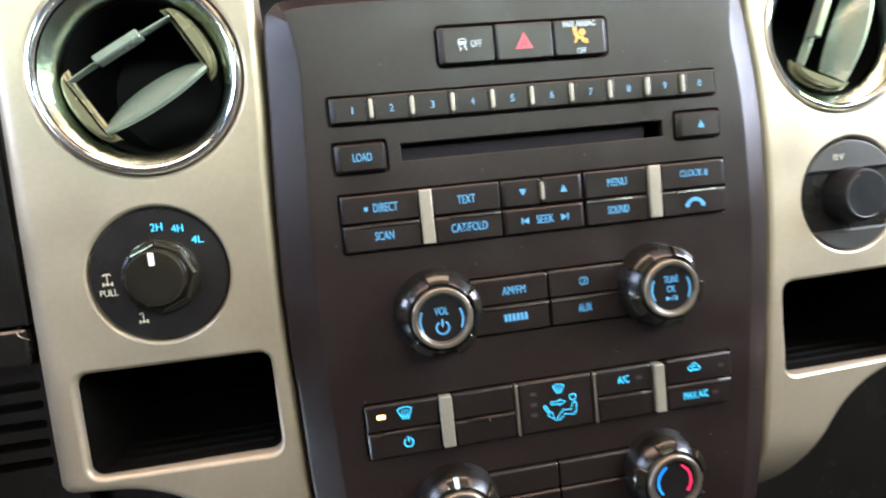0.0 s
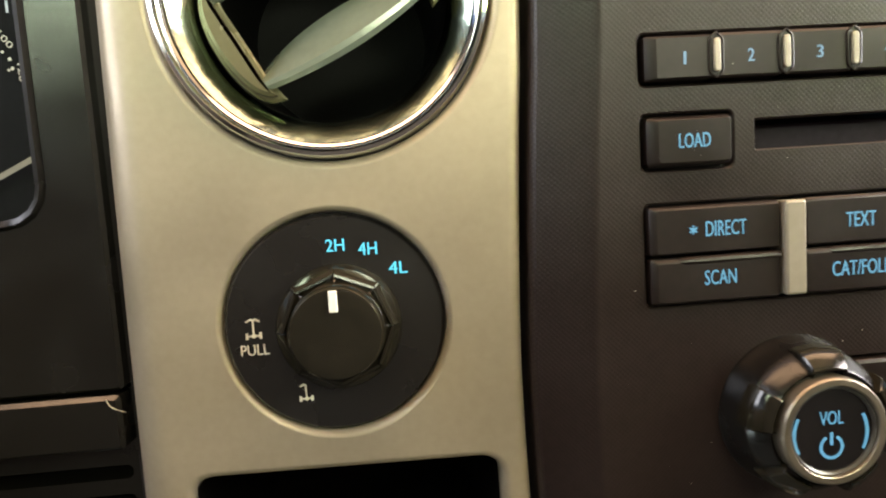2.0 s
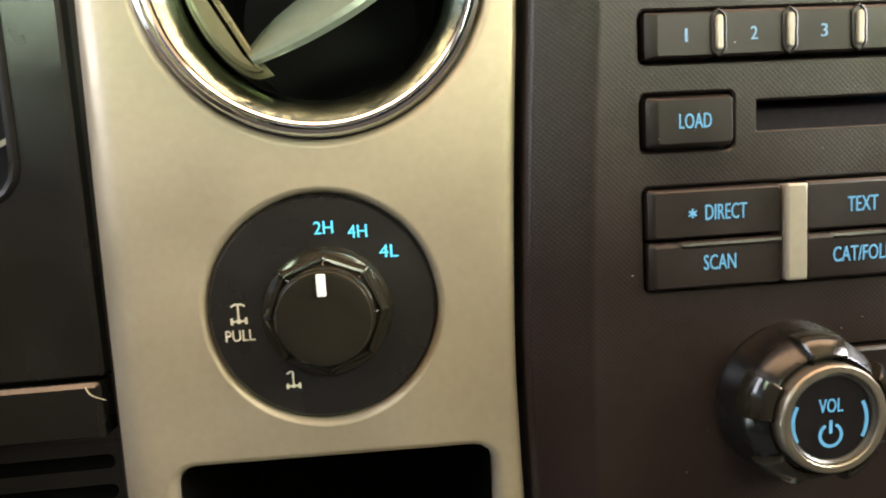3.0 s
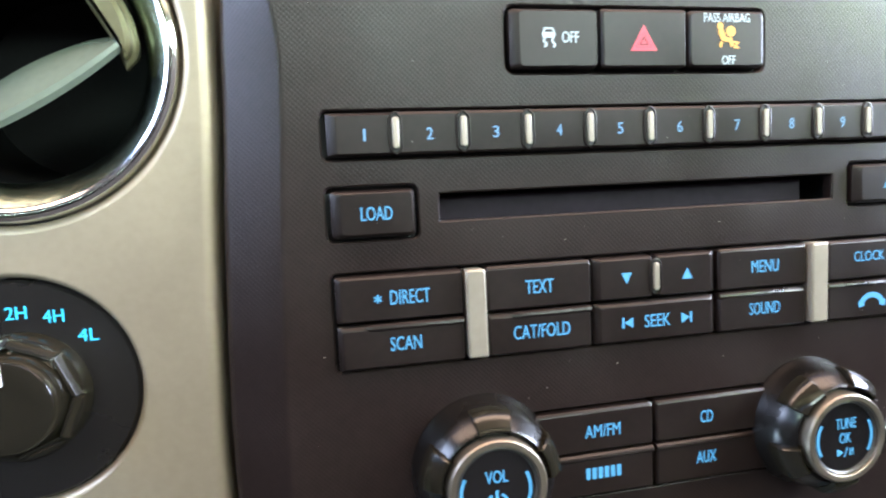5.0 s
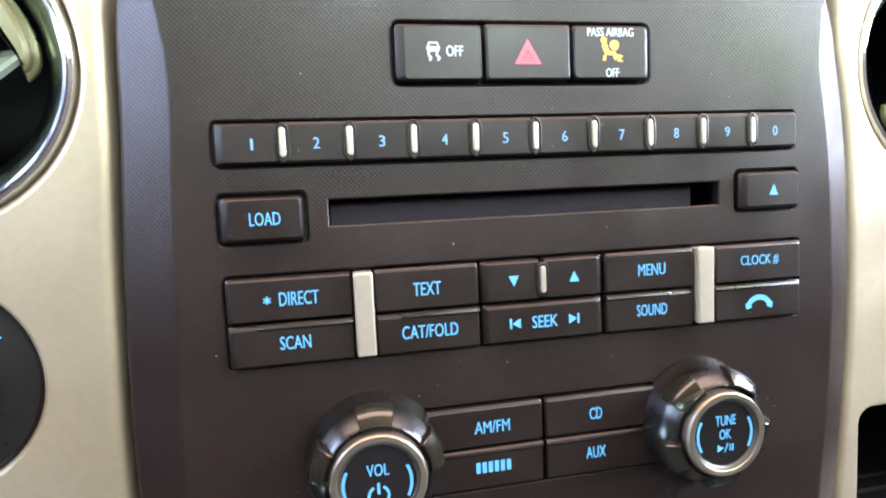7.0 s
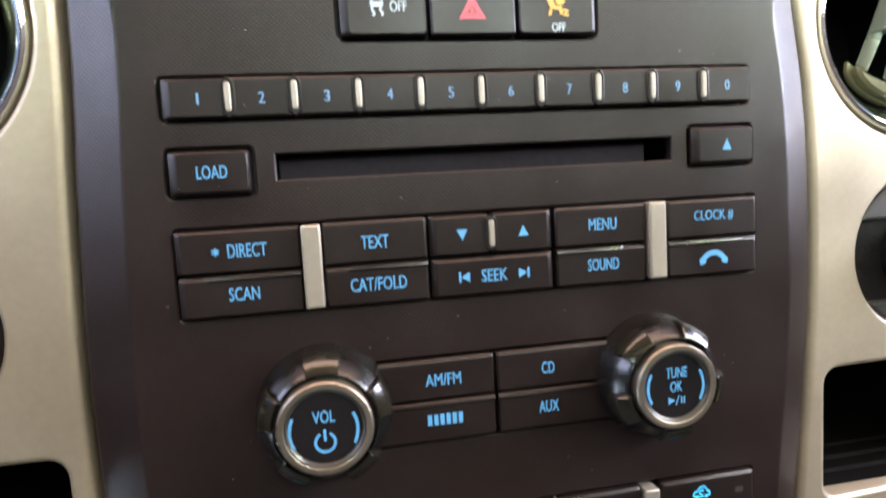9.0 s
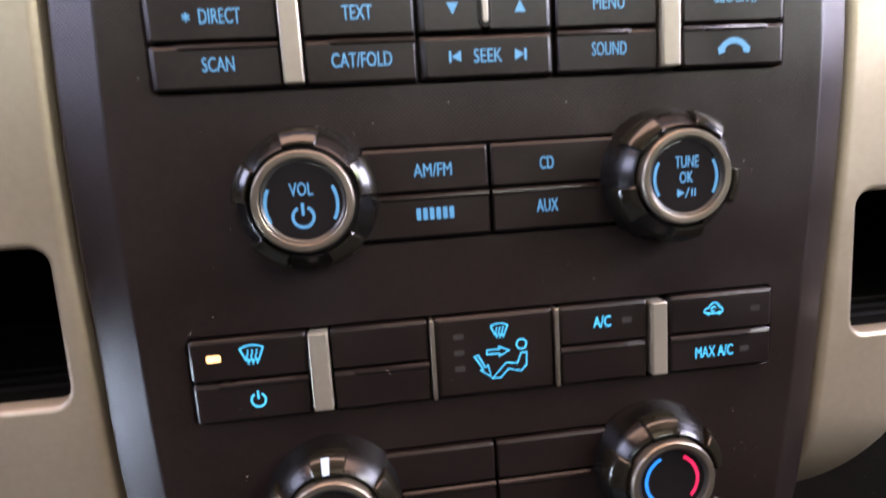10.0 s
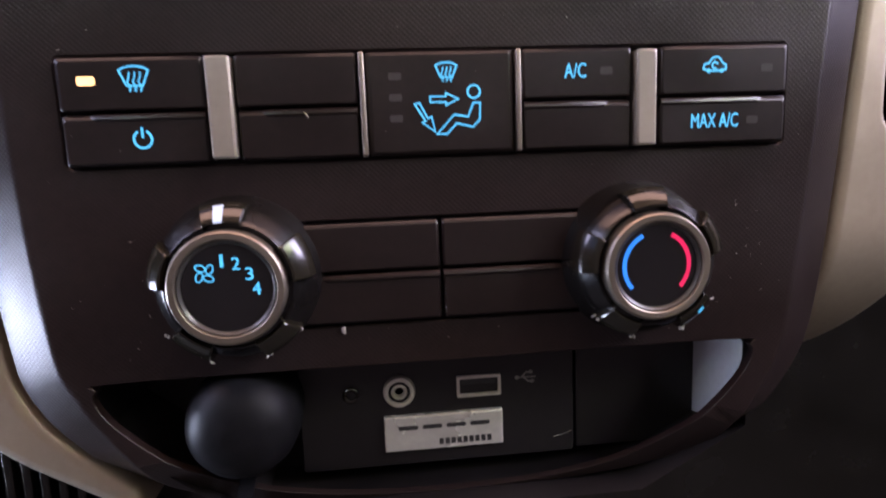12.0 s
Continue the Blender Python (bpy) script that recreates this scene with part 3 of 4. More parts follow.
k = push_key(0.0214, 0.0528, B0, B1, (0, 0.75), **LOW)
legend("SOUND", 0.0374, -0.0325, 0.0110, 0.0038, k, mat=G_RADIO)
k = push_key(0.0608, 0.0944, T0, T1, r=0.0014, **UP)
legend("CLOCK #", 0.0777, -0.0189, 0.0148, 0.0036, k, mat=G_RADIO)
k = push_key(0.0608, 0.0944, B0, B1, (0, 0.84), r=0.0014, **LOW)
b = bmesh.new()
stroke(b, arc(0.0775, -0.0362, 0.0046, 158, 22, 12), 0.0018, Y)
fill(b, [(0.0721, -0.0336), (0.0744, -0.0328), (0.0746, -0.0350), (0.0725, -0.0356)], Y - 0.00002)
fill(b, [(0.0829, -0.0336), (0.0806, -0.0328), (0.0804, -0.0350), (0.0825, -0.0356)], Y - 0.00002)
part("symbol", b, G_RADIO, k, "telephone handset symbol")
for x0, x1, z0, z1 in ((-0.0583, -0.0527, -0.0385, -0.0136), (0.0536, 0.0595, -0.0385, -0.0132), (-0.0590, -0.0531, -0.1358, -0.1112), (0.0496, 0.0549, -0.1362, -0.1117)):
    part("bar", bar_mesh(x0, x1, z0, z1, -0.0037, 0.0035, 0.0006, 0.0006), M_BAR, panel, "silver upright bar")

# source keys between the upper knobs
for x0, x1, z0, z1, words, cx, cz, w in ((-0.0460, -0.0012, -0.0713, -0.0585, "AM/FM", -0.0180, -0.0650, 0.0116), (-0.0002, 0.0432, -0.0713, -0.0585, "CD", 0.0170, -0.0650, 0.0045),
                                         (-0.0460, -0.0012, -0.0852, -0.0721, "", -0.0180, -0.0780, 0.0120), (-0.0002, 0.0432, -0.0852, -0.0721, "AUX", 0.0168, -0.0780, 0.0070)):
    k = push_key(x0, x1, z0, z1, None if z1 > -0.06 else ((0.24, 1) if x0 < -0.01 else (0, 0.80)), front=-0.0018, **(UP if z1 > -0.06 else LOW))
    if words:
        legend(words, cx, cz, w, 0.0039, k, y=-0.00195, mat=G_RADIO)
    else:
        b = bmesh.new()
        for i in range(6):
            x = cx - w / 2 + (i + 0.5) * w / 6
            fill(b, rrect(x - 0.0007, x + 0.0007, cz - 0.0018, cz + 0.0018, 0.0003, 2), -0.00195)
        part("legend", b, G_RADIO, k, "row of short blue bars")

# climate keys
T0, T1, B0, B1 = -0.1235, -0.1109, -0.1366, -0.1243


def defrost(b, cx, cz, s, y, w):
    stroke(b, [(cx - s, cz + 0.62 * s), *arc(cx, cz - 1.2 * s, 2.1 * s, 118, 62, 8)[1:-1], (cx + s, cz + 0.62 * s), (cx + 0.55 * s, cz - 0.45 * s), (cx - 0.55 * s, cz - 0.45 * s)], w, y, True)
    for dx in (-0.38, 0.0, 0.38):
        stroke(b, [(cx + dx * s + 0.12 * s * math.sin(2.2 * q), cz - 0.85 * s + q * 0.34 * s) for q in range(5)], 0.8 * w, y - 0.00003)


def power_symbol(b, cx, cz, r, y, w):
    stroke(b, arc(cx, cz, r, 118, 422, 24), w, y)
    stroke(b, [(cx, cz + 0.15 * r), (cx, cz + 1.35 * r)], w, y)


k = push_key(-0.0938, -0.0598, T0, T1, l=0.0010, **UP)
part("indicator", fill(bmesh.new(), rrect(-0.0889, -0.0847, -0.1175, -0.1153, 0.0007), Y), G_LED, k, "lit amber indicator")
b = bmesh.new()
defrost(b, -0.0757, -0.1162, 0.0034, Y, 0.0005)
part("symbol", b, G_BLUE, k, "windscreen demist symbol")
k = push_key(-0.0938, -0.0598, B0, B1, (0.20, 1), l=0.0010, **LOW)
b = bmesh.new()
power_symbol(b, -0.0752, -0.1304, 0.0021, Y, 0.0006)
part("symbol", b, G_BLUE, k, "power symbol")
push_key(-0.0524, -0.0228, T0, T1, **UP)
push_key(-0.0524, -0.0228, B0, B1, (0.20, 1), **LOW)
k = push_key(-0.0206, 0.0172, B0, T1, l=0.0014, r=0.0014, t=0.0010, b=0.0010)
b = bmesh.new()
defrost(b, -0.0003, -0.1163, 0.0027, Y, 0.00045)
# airflow arrows and a reclining outline, as plain strokes
stroke(b, [(-0.0046, -0.1222), (-0.0006, -0.1222), (-0.0006, -0.1214), (0.0026, -0.1229), (-0.0006, -0.1244), (-0.0006, -0.1236), (-0.0046, -0.1236)], 0.00045, Y, True)
stroke(b, [(-0.0086, -0.1240), (-0.0074, -0.1236), (-0.0054, -0.1276), (-0.0044, -0.1272), (-0.0036, -0.1310), (-0.0068, -0.1286), (-0.0060, -0.1282)], 0.00045, Y, True)
stroke(b, circle(0.0066, -0.1212, 0.0016, 20), 0.0005, Y, True)
stroke(b, [(0.0064, -0.1240), (0.0082, -0.1240), (0.0080, -0.1282), (0.0062, -0.1300), (0.0020, -0.1290), (-0.0006, -0.1316), (-0.0032, -0.1316), (0.0014, -0.1268), (0.0050, -0.1274)], 0.00045, Y, True)
part("symbol", b, G_BLUE, k, "airflow direction symbol")
for z in (-0.1170, -0.1222, -0.1274):
    part("indicator", fill(bmesh.new(), rrect(-0.0150, -0.0117, z - 0.0009, z + 0.0009, 0.0005), Y), M_PANE, k, "unlit indicator window")
for x0, x1 in ((-0.0222, -0.0209), (0.0176, 0.0189)):
    part("strip", bar_mesh(x0, x1, B0, T1, -0.0030, 0.0035, 0.0004, 0.0004), M_RING, panel, "thin grey metal strip")
k = push_key(0.0195, 0.0486, T0, T1, **UP)
legend("A/C", 0.0333, -0.1166, 0.0060, 0.0037, k)
part("indicator", fill(bmesh.new(), rrect(0.0400, 0.0433, -0.1178, -0.1158, 0.0005), Y), M_PANE, k, "unlit indicator window")
push_key(0.0195, 0.0486, B0, B1, (0, 0.78), **LOW)
k = push_key(0.0566, 0.0924, T0, T1, r=0.0012, **UP)
b = bmesh.new()
CAR = [(0.0685, -0.1170), (0.0690, -0.1158), (0.0703, -0.1155), (0.0715, -0.1142), (0.0735, -0.1141), (0.0748, -0.1156), (0.0758, -0.1160), (0.0758, -0.1172)]
stroke(b, [(0.0714 + 0.86 * (x - 0.0722), z) for x, z in spline(CAR, 3) + [(0.0740, -0.1175), (0.0703, -0.1175)]], 0.0005, Y, True)
stroke(b, arc(0.0715, -0.1161, 0.0008, 20, 300, 10), 0.0005, Y)
fill(b, circle(0.0697, -0.1175, 0.0006, 10), Y - 0.00003)
fill(b, circle(0.0734, -0.1175, 0.0006, 10), Y - 0.00003)
part("symbol", b, G_BLUE, k, "recirculation car symbol")
part("indicator", fill(bmesh.new(), rrect(0.0845, 0.0878, -0.1180, -0.1160, 0.0005), Y), M_PANE, k, "unlit indicator window")
k = push_key(0.0566, 0.0924, B0, B1, (0, 0.80), r=0.0012, **LOW)
legend("MAX A/C", 0.0718, -0.1304, 0.0134, 0.0037, k)
part("indicator", fill(bmesh.new(), rrect(0.0808, 0.0841, -0.1315, -0.1295, 0.0005), Y), M_PANE, k, "unlit indicator window")
# four blank keys between the lower knobs
for x0, x1, z0, z1 in ((-0.0460, -0.0037, -0.1663, -0.1536), (-0.0029, 0.0412, -0.1663, -0.1536), (-0.0460, -0.0037, -0.1803, -0.1672), (-0.0029, 0.0412, -0.1803, -0.1672)):
    push_key(x0, x1, z0, z1, None if z1 > -0.16 else ((0.26, 1) if x0 < -0.01 else (0, 0.74)), front=-0.0018, **(UP if z1 > -0.16 else LOW))


# ---------------------------------------------------------------- rotary knobs
def wedge(cx, cz, a, half, prof, n=5):
    """A raised grip pad: a short turned length about the knob's axis; profile (radius, y)."""
    bm = bmesh.new()
    cols = []
    for i in range(n + 1):
        b = radians(a - half + 2 * half * i / n)
        cols.append([bm.verts.new((cx + r * math.cos(b), y, cz + r * math.sin(b))) for r, y in prof])
    for p, q in zip(cols, cols[1:]):
        for i in range(len(prof) - 1):
            bm.faces.new((p[i], p[i + 1], q[i + 1], q[i]))
    bm.faces.new(cols[0])
    bm.faces.new(list(reversed(cols[-1])))
    return bm


def grip_pad(cx, cz, a, half, prof, n=6):
    """A raised grip pad with softened ends: a short turned length, sunk at both ends; profile (radius, y)."""
    bm = bmesh.new()
    cols = []
    spans = [(-half - 0.8, 0.0024), (-half, 0.0003)] + [(-half + 1.2 + (2 * half - 2.4) * i / n, 0.0) for i in range(n + 1)] + [(half, 0.0003), (half + 0.8, 0.0024)]
    for q, sink in spans:
        b = radians(a + q)
        cols.append([bm.verts.new((cx + (r - sink) * math.cos(b), y + 0.6 * sink, cz + (r - sink) * math.sin(b))) for r, y in prof])
    for p, q in zip(cols, cols[1:]):
        for i in range(len(prof) - 1):
            bm.faces.new((p[i], p[i + 1], q[i + 1], q[i]))
    bm.faces.new(cols[0])
    bm.faces.new(list(reversed(cols[-1])))
    return bm


PAD = ((0.0150, -0.0070), (0.0199, -0.0070), (0.0201, -0.0086), (0.0199, -0.0106), (0.0194, -0.0118), (0.0187, -0.0127), (0.0165, -0.0145), (0.0158, -0.0149), (0.0153, -0.0149), (0.0150, -0.0138))


def rotary(cx, cz, turn, label):
    """A dial: flared skirt, five grip pads, a nickel ring with an inner bevel and a dark gloss face."""
    bm = bmesh.new()
    lathe(bm, ((0.0210, 0.004), (0.0210, -0.0003), (0.0208, -0.0012), (0.0202, -0.0030), (0.0196, -0.0055), (0.0190, -0.0078), (0.0185, -0.0092), (0.0174, -0.0108), (0.0163, -0.0122), (0.0156, -0.0131), (0.0151, -0.0135), (0.0149, -0.0132), (0.0148, -0.0122)), cx, cz, 80, last=True)
    kn = part("knob", bm, M_SKIRT, panel, label)
    for i in range(5):
        part("grip", grip_pad(cx, cz, turn + 72 * i, 16.5, PAD), M_KNOB, kn)
    bm = bmesh.new()
    lathe(bm, ((0.0138, -0.0118), (0.0138, -0.0156), (0.0136, -0.0161), (0.0132, -0.0164), (0.0119, -0.0164), (0.0116, -0.0162), (0.0115, -0.0158), (0.0115, -0.0148)), cx, cz, 80, last=False)
    part("ring", bm, M_RING, kn, "satin nickel ring")
    bm = bmesh.new()
    lathe(bm, ((0.0115, -0.0150), (0.0114, -0.0157), (0.0112, -0.0158), (0.0106, -0.0153), (0.0105, -0.0147)), cx, cz, 72, last=False)
    part("bevel", bm, M_BEVEL, kn, "grey inner bevel")
    bm = bmesh.new()
    lathe(bm, ((0.01055, -0.0149), (0.0103, -0.0150), (0.0070, -0.0150)), cx, cz, 72)
    part("face", bm, M_FACE, kn, "dark gloss knob face")
    return kn


YK = -0.0152
kn = rotary(-0.0550, -0.0710, 90, "black volume knob with nickel ring")
legend("VOL", -0.0553, -0.0677, 0.0064, 0.0035, kn, y=YK, mat=G_RADIO)
b = bmesh.new()
power_symbol(b, -0.0553, -0.0752, 0.0028, YK, 0.0008)
stroke(b, arc(-0.0555, -0.0718, 0.0096, 152, 208), 0.0009, YK)
stroke(b, arc(-0.0555, -0.0718, 0.0096, -28, 28), 0.0009, YK)
part("symbol", b, G_RADIO, kn, "power symbol and curved brackets")
kn = rotary(0.0545, -0.0715, 60, "black tuning knob with nickel ring")
legend("TUNE", 0.0548, -0.0672, 0.0074, 0.0033, kn, y=YK, mat=G_RADIO)
legend("OK", 0.0546, -0.0717, 0.0043, 0.0033, kn, y=YK, mat=G_RADIO)
b = bmesh.new()
fill(b, [(0.0518, -0.0750), (0.0518, -0.0774), (0.0541, -0.0762)], YK)
stroke(b, [(0.0544, -0.0777), (0.0555, -0.0747)], 0.0004, YK)
for x in (0.0564, 0.0573):
    stroke(b, [(x, -0.0751), (x, -0.0773)], 0.0005, YK)
stroke(b, arc(0.0545, -0.0718, 0.0096, 150, 210), 0.0009, YK)
stroke(b, arc(0.0545, -0.0718, 0.0096, -30, 30), 0.0009, YK)
part("symbol", b, G_RADIO, kn, "play symbol and curved brackets")

kn = rotary(-0.0554, -0.1660, 91, "black fan speed knob with nickel ring")
b = bmesh.new()
for i in range(4):
    a = 35 + 90 * i
    c, s = math.cos(radians(a)), math.sin(radians(a))
    # each blade is a loop that leans away from its spoke
    u, w = math.cos(radians(a + 34)), math.sin(radians(a + 34))
    stroke(b, [(-0.0602 + c * 0.0015 + 0.0012 * math.cos(q) * u - 0.00075 * math.sin(q) * w, -0.1622 + s * 0.0015 + 0.0012 * math.cos(q) * w + 0.00075 * math.sin(q) * u) for q in [math.tau * j / 12 for j in range(12)]], 0.00032, YK - 0.00002 * i, True)
part("symbol", b, G_BLUE, kn, "fan symbol")
for d, x, z, w in (("1", -0.0561, -0.1594, 0.0009), ("2", -0.0529, -0.1602, 0.0020), ("3", -0.0500, -0.1628, 0.0020), ("4", -0.0486, -0.1664, 0.0021)):
    legend(d, x, z, w, 0.0030, kn, y=YK)
part("mark", wedge(-0.0554, -0.1660, 93, 3.6, ((0.0154, -0.0130), (0.0180, -0.0112), (0.0194, -0.0119), (0.0193, -0.0124), (0.0188, -0.0129), (0.0166, -0.0147), (0.0159, -0.0151), (0.0154, -0.0150)), 3), G_MARK, kn, "white pointer mark")
kn = rotary(0.0502, -0.1668, 96, "black temperature knob with nickel ring")
b = bmesh.new()
stroke(b, arc(0.0500, -0.1665, 0.0085, 116, 222, 20), 0.0011, YK)
part("symbol", b, G_BLUE_DEEP, kn, "blue cold arc")
b = bmesh.new()
stroke(b, arc(0.0500, -0.1665, 0.0085, 64, -42, 20), 0.0011, YK)
part("symbol", b, G_RED, kn, "red warm arc")
part("mark", wedge(0.0502, -0.1668, -44, 2.9, ((0.0174, -0.0118), (0.0180, -0.0095), (0.0196, -0.0100), (0.0196, -0.0112), (0.0191, -0.0123), (0.0176, -0.0137)), 3), G_BLUE, kn, "pale blue pointer mark")

# ---------------------------------------------------------------- lower recess: media ports and power plug
ports = thing("media_port_module", (-0.003, 0.024, -0.236), "dark media port module with headphone jack and USB port", "media ports")
bm = bmesh.new()
front = rrect(-0.047, 0.040, -0.2335, -0.1985, 0.0015)
skin(bm, [loop(bm, front, 0.0359), loop(bm, front, 0.0208), loop(bm, inward(front, 0.0006), 0.0200)])
part("faceplate", bm, M_BLACK, ports, "dark plastic faceplate")
bm = bmesh.new()
lathe(bm, ((0.0050, 0.0205), (0.0050, 0.0186), (0.0046, 0.0180), (0.0035, 0.0179), (0.0033, 0.0187), (0.0025, 0.0190), (0.0024, 0.0184), (0.0018, 0.0183), (0.0014, 0.0188), (0.0013, 0.0215)), -0.0160, -0.2085, 32)
jack = part("headphone_jack", bm, M_STEEL, ports, "round steel headphone jack")
part("hole", fill(bmesh.new(), circle(-0.0160, -0.2085, 0.0013, 20), 0.0200), M_WELL, jack, "dark jack hole")
bm = bmesh.new()
lathe(bm, ((0.00332, 0.01855), (0.00252, 0.01855)), -0.0160, -0.2085, 32, last=False)
part("groove", bm, M_WELL, jack, "dark groove round the jack")
bm = bmesh.new()
o_, i_ = rrect(0.0020, 0.0160, -0.2120, -0.2052, 0.0006), rrect(0.0029, 0.0151, -0.2111, -0.2061, 0.0004)
skin(bm, [loop(bm, o_, 0.0205), loop(bm, o_, 0.0190), loop(bm, i_, 0.0190), loop(bm, i_, 0.0225)])
usb = part("usb_port", bm, M_STEEL, ports, "steel USB port shell")
part("tongue", bar_mesh(0.0034, 0.0146, -0.2083, -0.2063, 0.0198, 0.0222, 0.0002, 0.0002), M_INK, usb, "black plastic tongue")
part("hole", fill(bmesh.new(), i_, 0.0224), M_WELL, usb, "dark inside")
bm = bmesh.new()
lathe(bm, ((0.0026, 0.0203), (0.0026, 0.0192), (0.0021, 0.0189), (0.0014, 0.0192), (0.0012, 0.0205)), -0.0308, -0.2088, 20)
part("screw_seat", bm, M_KNOB, ports, "small round screw seat")
bm = bmesh.new()
stroke(bm, [(0.0215, -0.2072), (0.0275, -0.2072)], 0.0005, 0.0199)
stroke(bm, [(0.0228, -0.2072), (0.0243, -0.2056), (0.0255, -0.2056)], 0.0005, 0.01988)
stroke(bm, [(0.0236, -0.2072), (0.0250, -0.2086), (0.0260, -0.2086)], 0.0005, 0.01986)
for x, z in ((0.0213, -0.2072), (0.0258, -0.2056), (0.0263, -0.2086)):
    fill(bm, circle(x, z, 0.0007, 10), 0.01984)
part("symbol", bm, M_FADED, ports, "faded three-pronged port symbol")
badge = part("badge", bar_mesh(-0.0212, 0.0162, -0.2280, -0.2165, 0.0182, 0.0204, 0.0005, 0.0005), M_BADGE, ports, "brushed silver badge with dark bars")
for i in range(4):
    x = -0.0168 + i * 0.0075
    part("mark", fill(bmesh.new(), rrect(x, x + 0.0062, -0.2210, -0.2196, 0.0006, 3), 0.01812), M_INK, badge, "plain dark bar")
for i in range(9):
    x = -0.0035 + i * 0.0019
    part("mark", fill(bmesh.new(), rrect(x - 0.0007, x + 0.0007, -0.2265, -0.2244, 0.0002, 2), 0.01812), M_INK, badge, "plain dark bar")

plug = thing("power_plug", (-0.060, 0.024, -0.209), "round black rubber cap on the power socket in the recess", "socket cap")
bm = bmesh.new()
lathe(bm, ((0.0150, 0.0358), (0.0152, 0.020), (0.0158, 0.011), (0.0155, 0.005), (0.0141, 0.0005), (0.0113, -0.0028), (0.0074, -0.0048), (0.0030, -0.0056)), -0.0600, -0.2085, 48)
part("cap", bm, M_CAP, plug, "domed black rubber cap")
bm = bmesh.new()
pts = spline([(0.020, -0.224), (0.006, -0.2265), (-0.001, -0.231), (-0.002, -0.240), (0.006, -0.247)], 4)
cols = [[bm.verts.new((-0.0604 + dx, y + dy, z)) for dx, dy in ((-0.0022, 0), (0.0022, 0), (0.0022, 0.0014), (-0.0022, 0.0014))] for y, z in pts]
skin(bm, cols, first=True)
part("tether", bm, M_CAP, plug, "flat rubber tether")

# ---------------------------------------------------------------- silver trim on either side
VX, VZ, VR = 0.1746, 0.0498, 0.0448
PX, PZ, PR = 0.1780, -0.0395, 0.0306
# mouths of the storage bins: x0, x1, z0, z1
BIN = {-1: (-0.2215, -0.1345, -0.1302, -0.0812), 1: (0.1335, 0.2215, -0.1342, -0.0828)}


def trim_depth(x, z):
    """The trim leans back towards the doors and rolls away at its outer edge."""
    foot = 14.0 * max(0.0, -0.165 - z) ** 2 if x > 0 else 0.0
    return 0.0095 + 0.04 * max(0.0, abs(x) - 0.125) + 75.0 * max(0.0, abs(x) - 0.2275) ** 2 + foot


def silver_trim(sx, label):
    inner = [(x + (0.0014 if sx > 0 else 0.0020), z) for x, z in (RIGHT if sx > 0 else LEFT) if z < 0.0560]
    inner = ([(0.1195, 0.155), (0.1192, 0.100), (0.1188, 0.070)] if sx > 0 else [(0.1222, 0.155), (0.1214, 0.100), (0.1208, 0.070)]) + inner
    inner = [p for p in inner if p[0] > 0.091]
    low = spline([(0.0905, -0.2352), (0.0970, -0.2338), (0.110, -0.2262), (0.124, -0.2172), (0.137, -0.2050), (0.149, -0.1840), (0.165, -0.1610), (0.181, -0.1475), (0.200, -0.1395), (0.222, -0.1368), (0.2405, -0.1362)], 5)
    outer = [(0.2405, -0.120), (0.2400, -0.080), (0.2390, -0.040), (0.2378, 0.0), (0.2365, 0.035), (0.2350, 0.070), (0.2340, 0.110), (0.2330, 0.155)]
    pts = [(sx * x, z) for x, z in inner + low + outer]
    th = thing("silver_trim", (sx * 0.175, 0.03, -0.14), label, "dashboard trim", "silver trim beside the centre panel")
    bm = bmesh.new()
    rings = [loop(bm, inward(pts, k), lambda x, z, d=d: trim_depth(x, z) + d) for k, d in ((0.0, 0.022), (0.0, 0.0035), (0.0006, 0.0014), (0.0018, 0.0003), (0.0036, 0.0), (0.0040, 0.0))]
    skin(bm, rings, last=False)
    holes = []
    vent = [circle(sx * VX, VZ, r, 72) for r in (VR + 0.0026, VR + 0.0022, VR + 0.0010, VR + 0.0002, VR)]
    plate = [circle(sx * PX, PZ, r, 64) for r in (PR + 0.0020, PR + 0.0016, PR + 0.0007, PR + 0.0001, PR)]
    a, b, c, d = BIN[sx]
    bin_ = [rrect(a - g, b + g, c - g, d + g, 0.0055 + g) for g in (0.0026, 0.0022, 0.0010, 0.0002, 0.0)]
    for lips in (vent, plate, bin_):
        ls = [loop(bm, p, lambda x, z, d=d: trim_depth(x, z) + d) for p, d in zip(lips, (0.0, 0.0, 0.0006, 0.0022, 0.010))]
        skin(bm, ls, last=False)
        holes.append(ls[0])
    banded = set(bm.faces)
    filled(bm, [rings[-1], *holes])
    # cut the sheet into upright strips so that it can follow the rolled edge
    sheet = [f for f in bm.faces if f not in banded]
    for cut in [0.130 + 0.0085 * i for i in range(11)] + [0.222, 0.225, 0.228, 0.231, 0.234, 0.237]:
        geom = sheet + list({e for f in sheet for e in f.edges}) + list({v for f in sheet for v in f.verts})
        bmesh.ops.bisect_plane(bm, geom=geom, plane_co=(sx * cut, 0, 0), plane_no=(1, 0, 0))
        sheet = [f for f in bm.faces if f not in banded]
    for f in sheet:
        for v in f.verts:
            v.co.y = trim_depth(v.co.x, v.co.z)
    part("bezel", bm, M_TRIM, th, "silver metallic painted bezel", 45)
    return th


silver_trim(-1, "silver metallic trim between instrument cluster and centre panel")
silver_trim(1, "silver metallic trim on the passenger side of the centre panel")


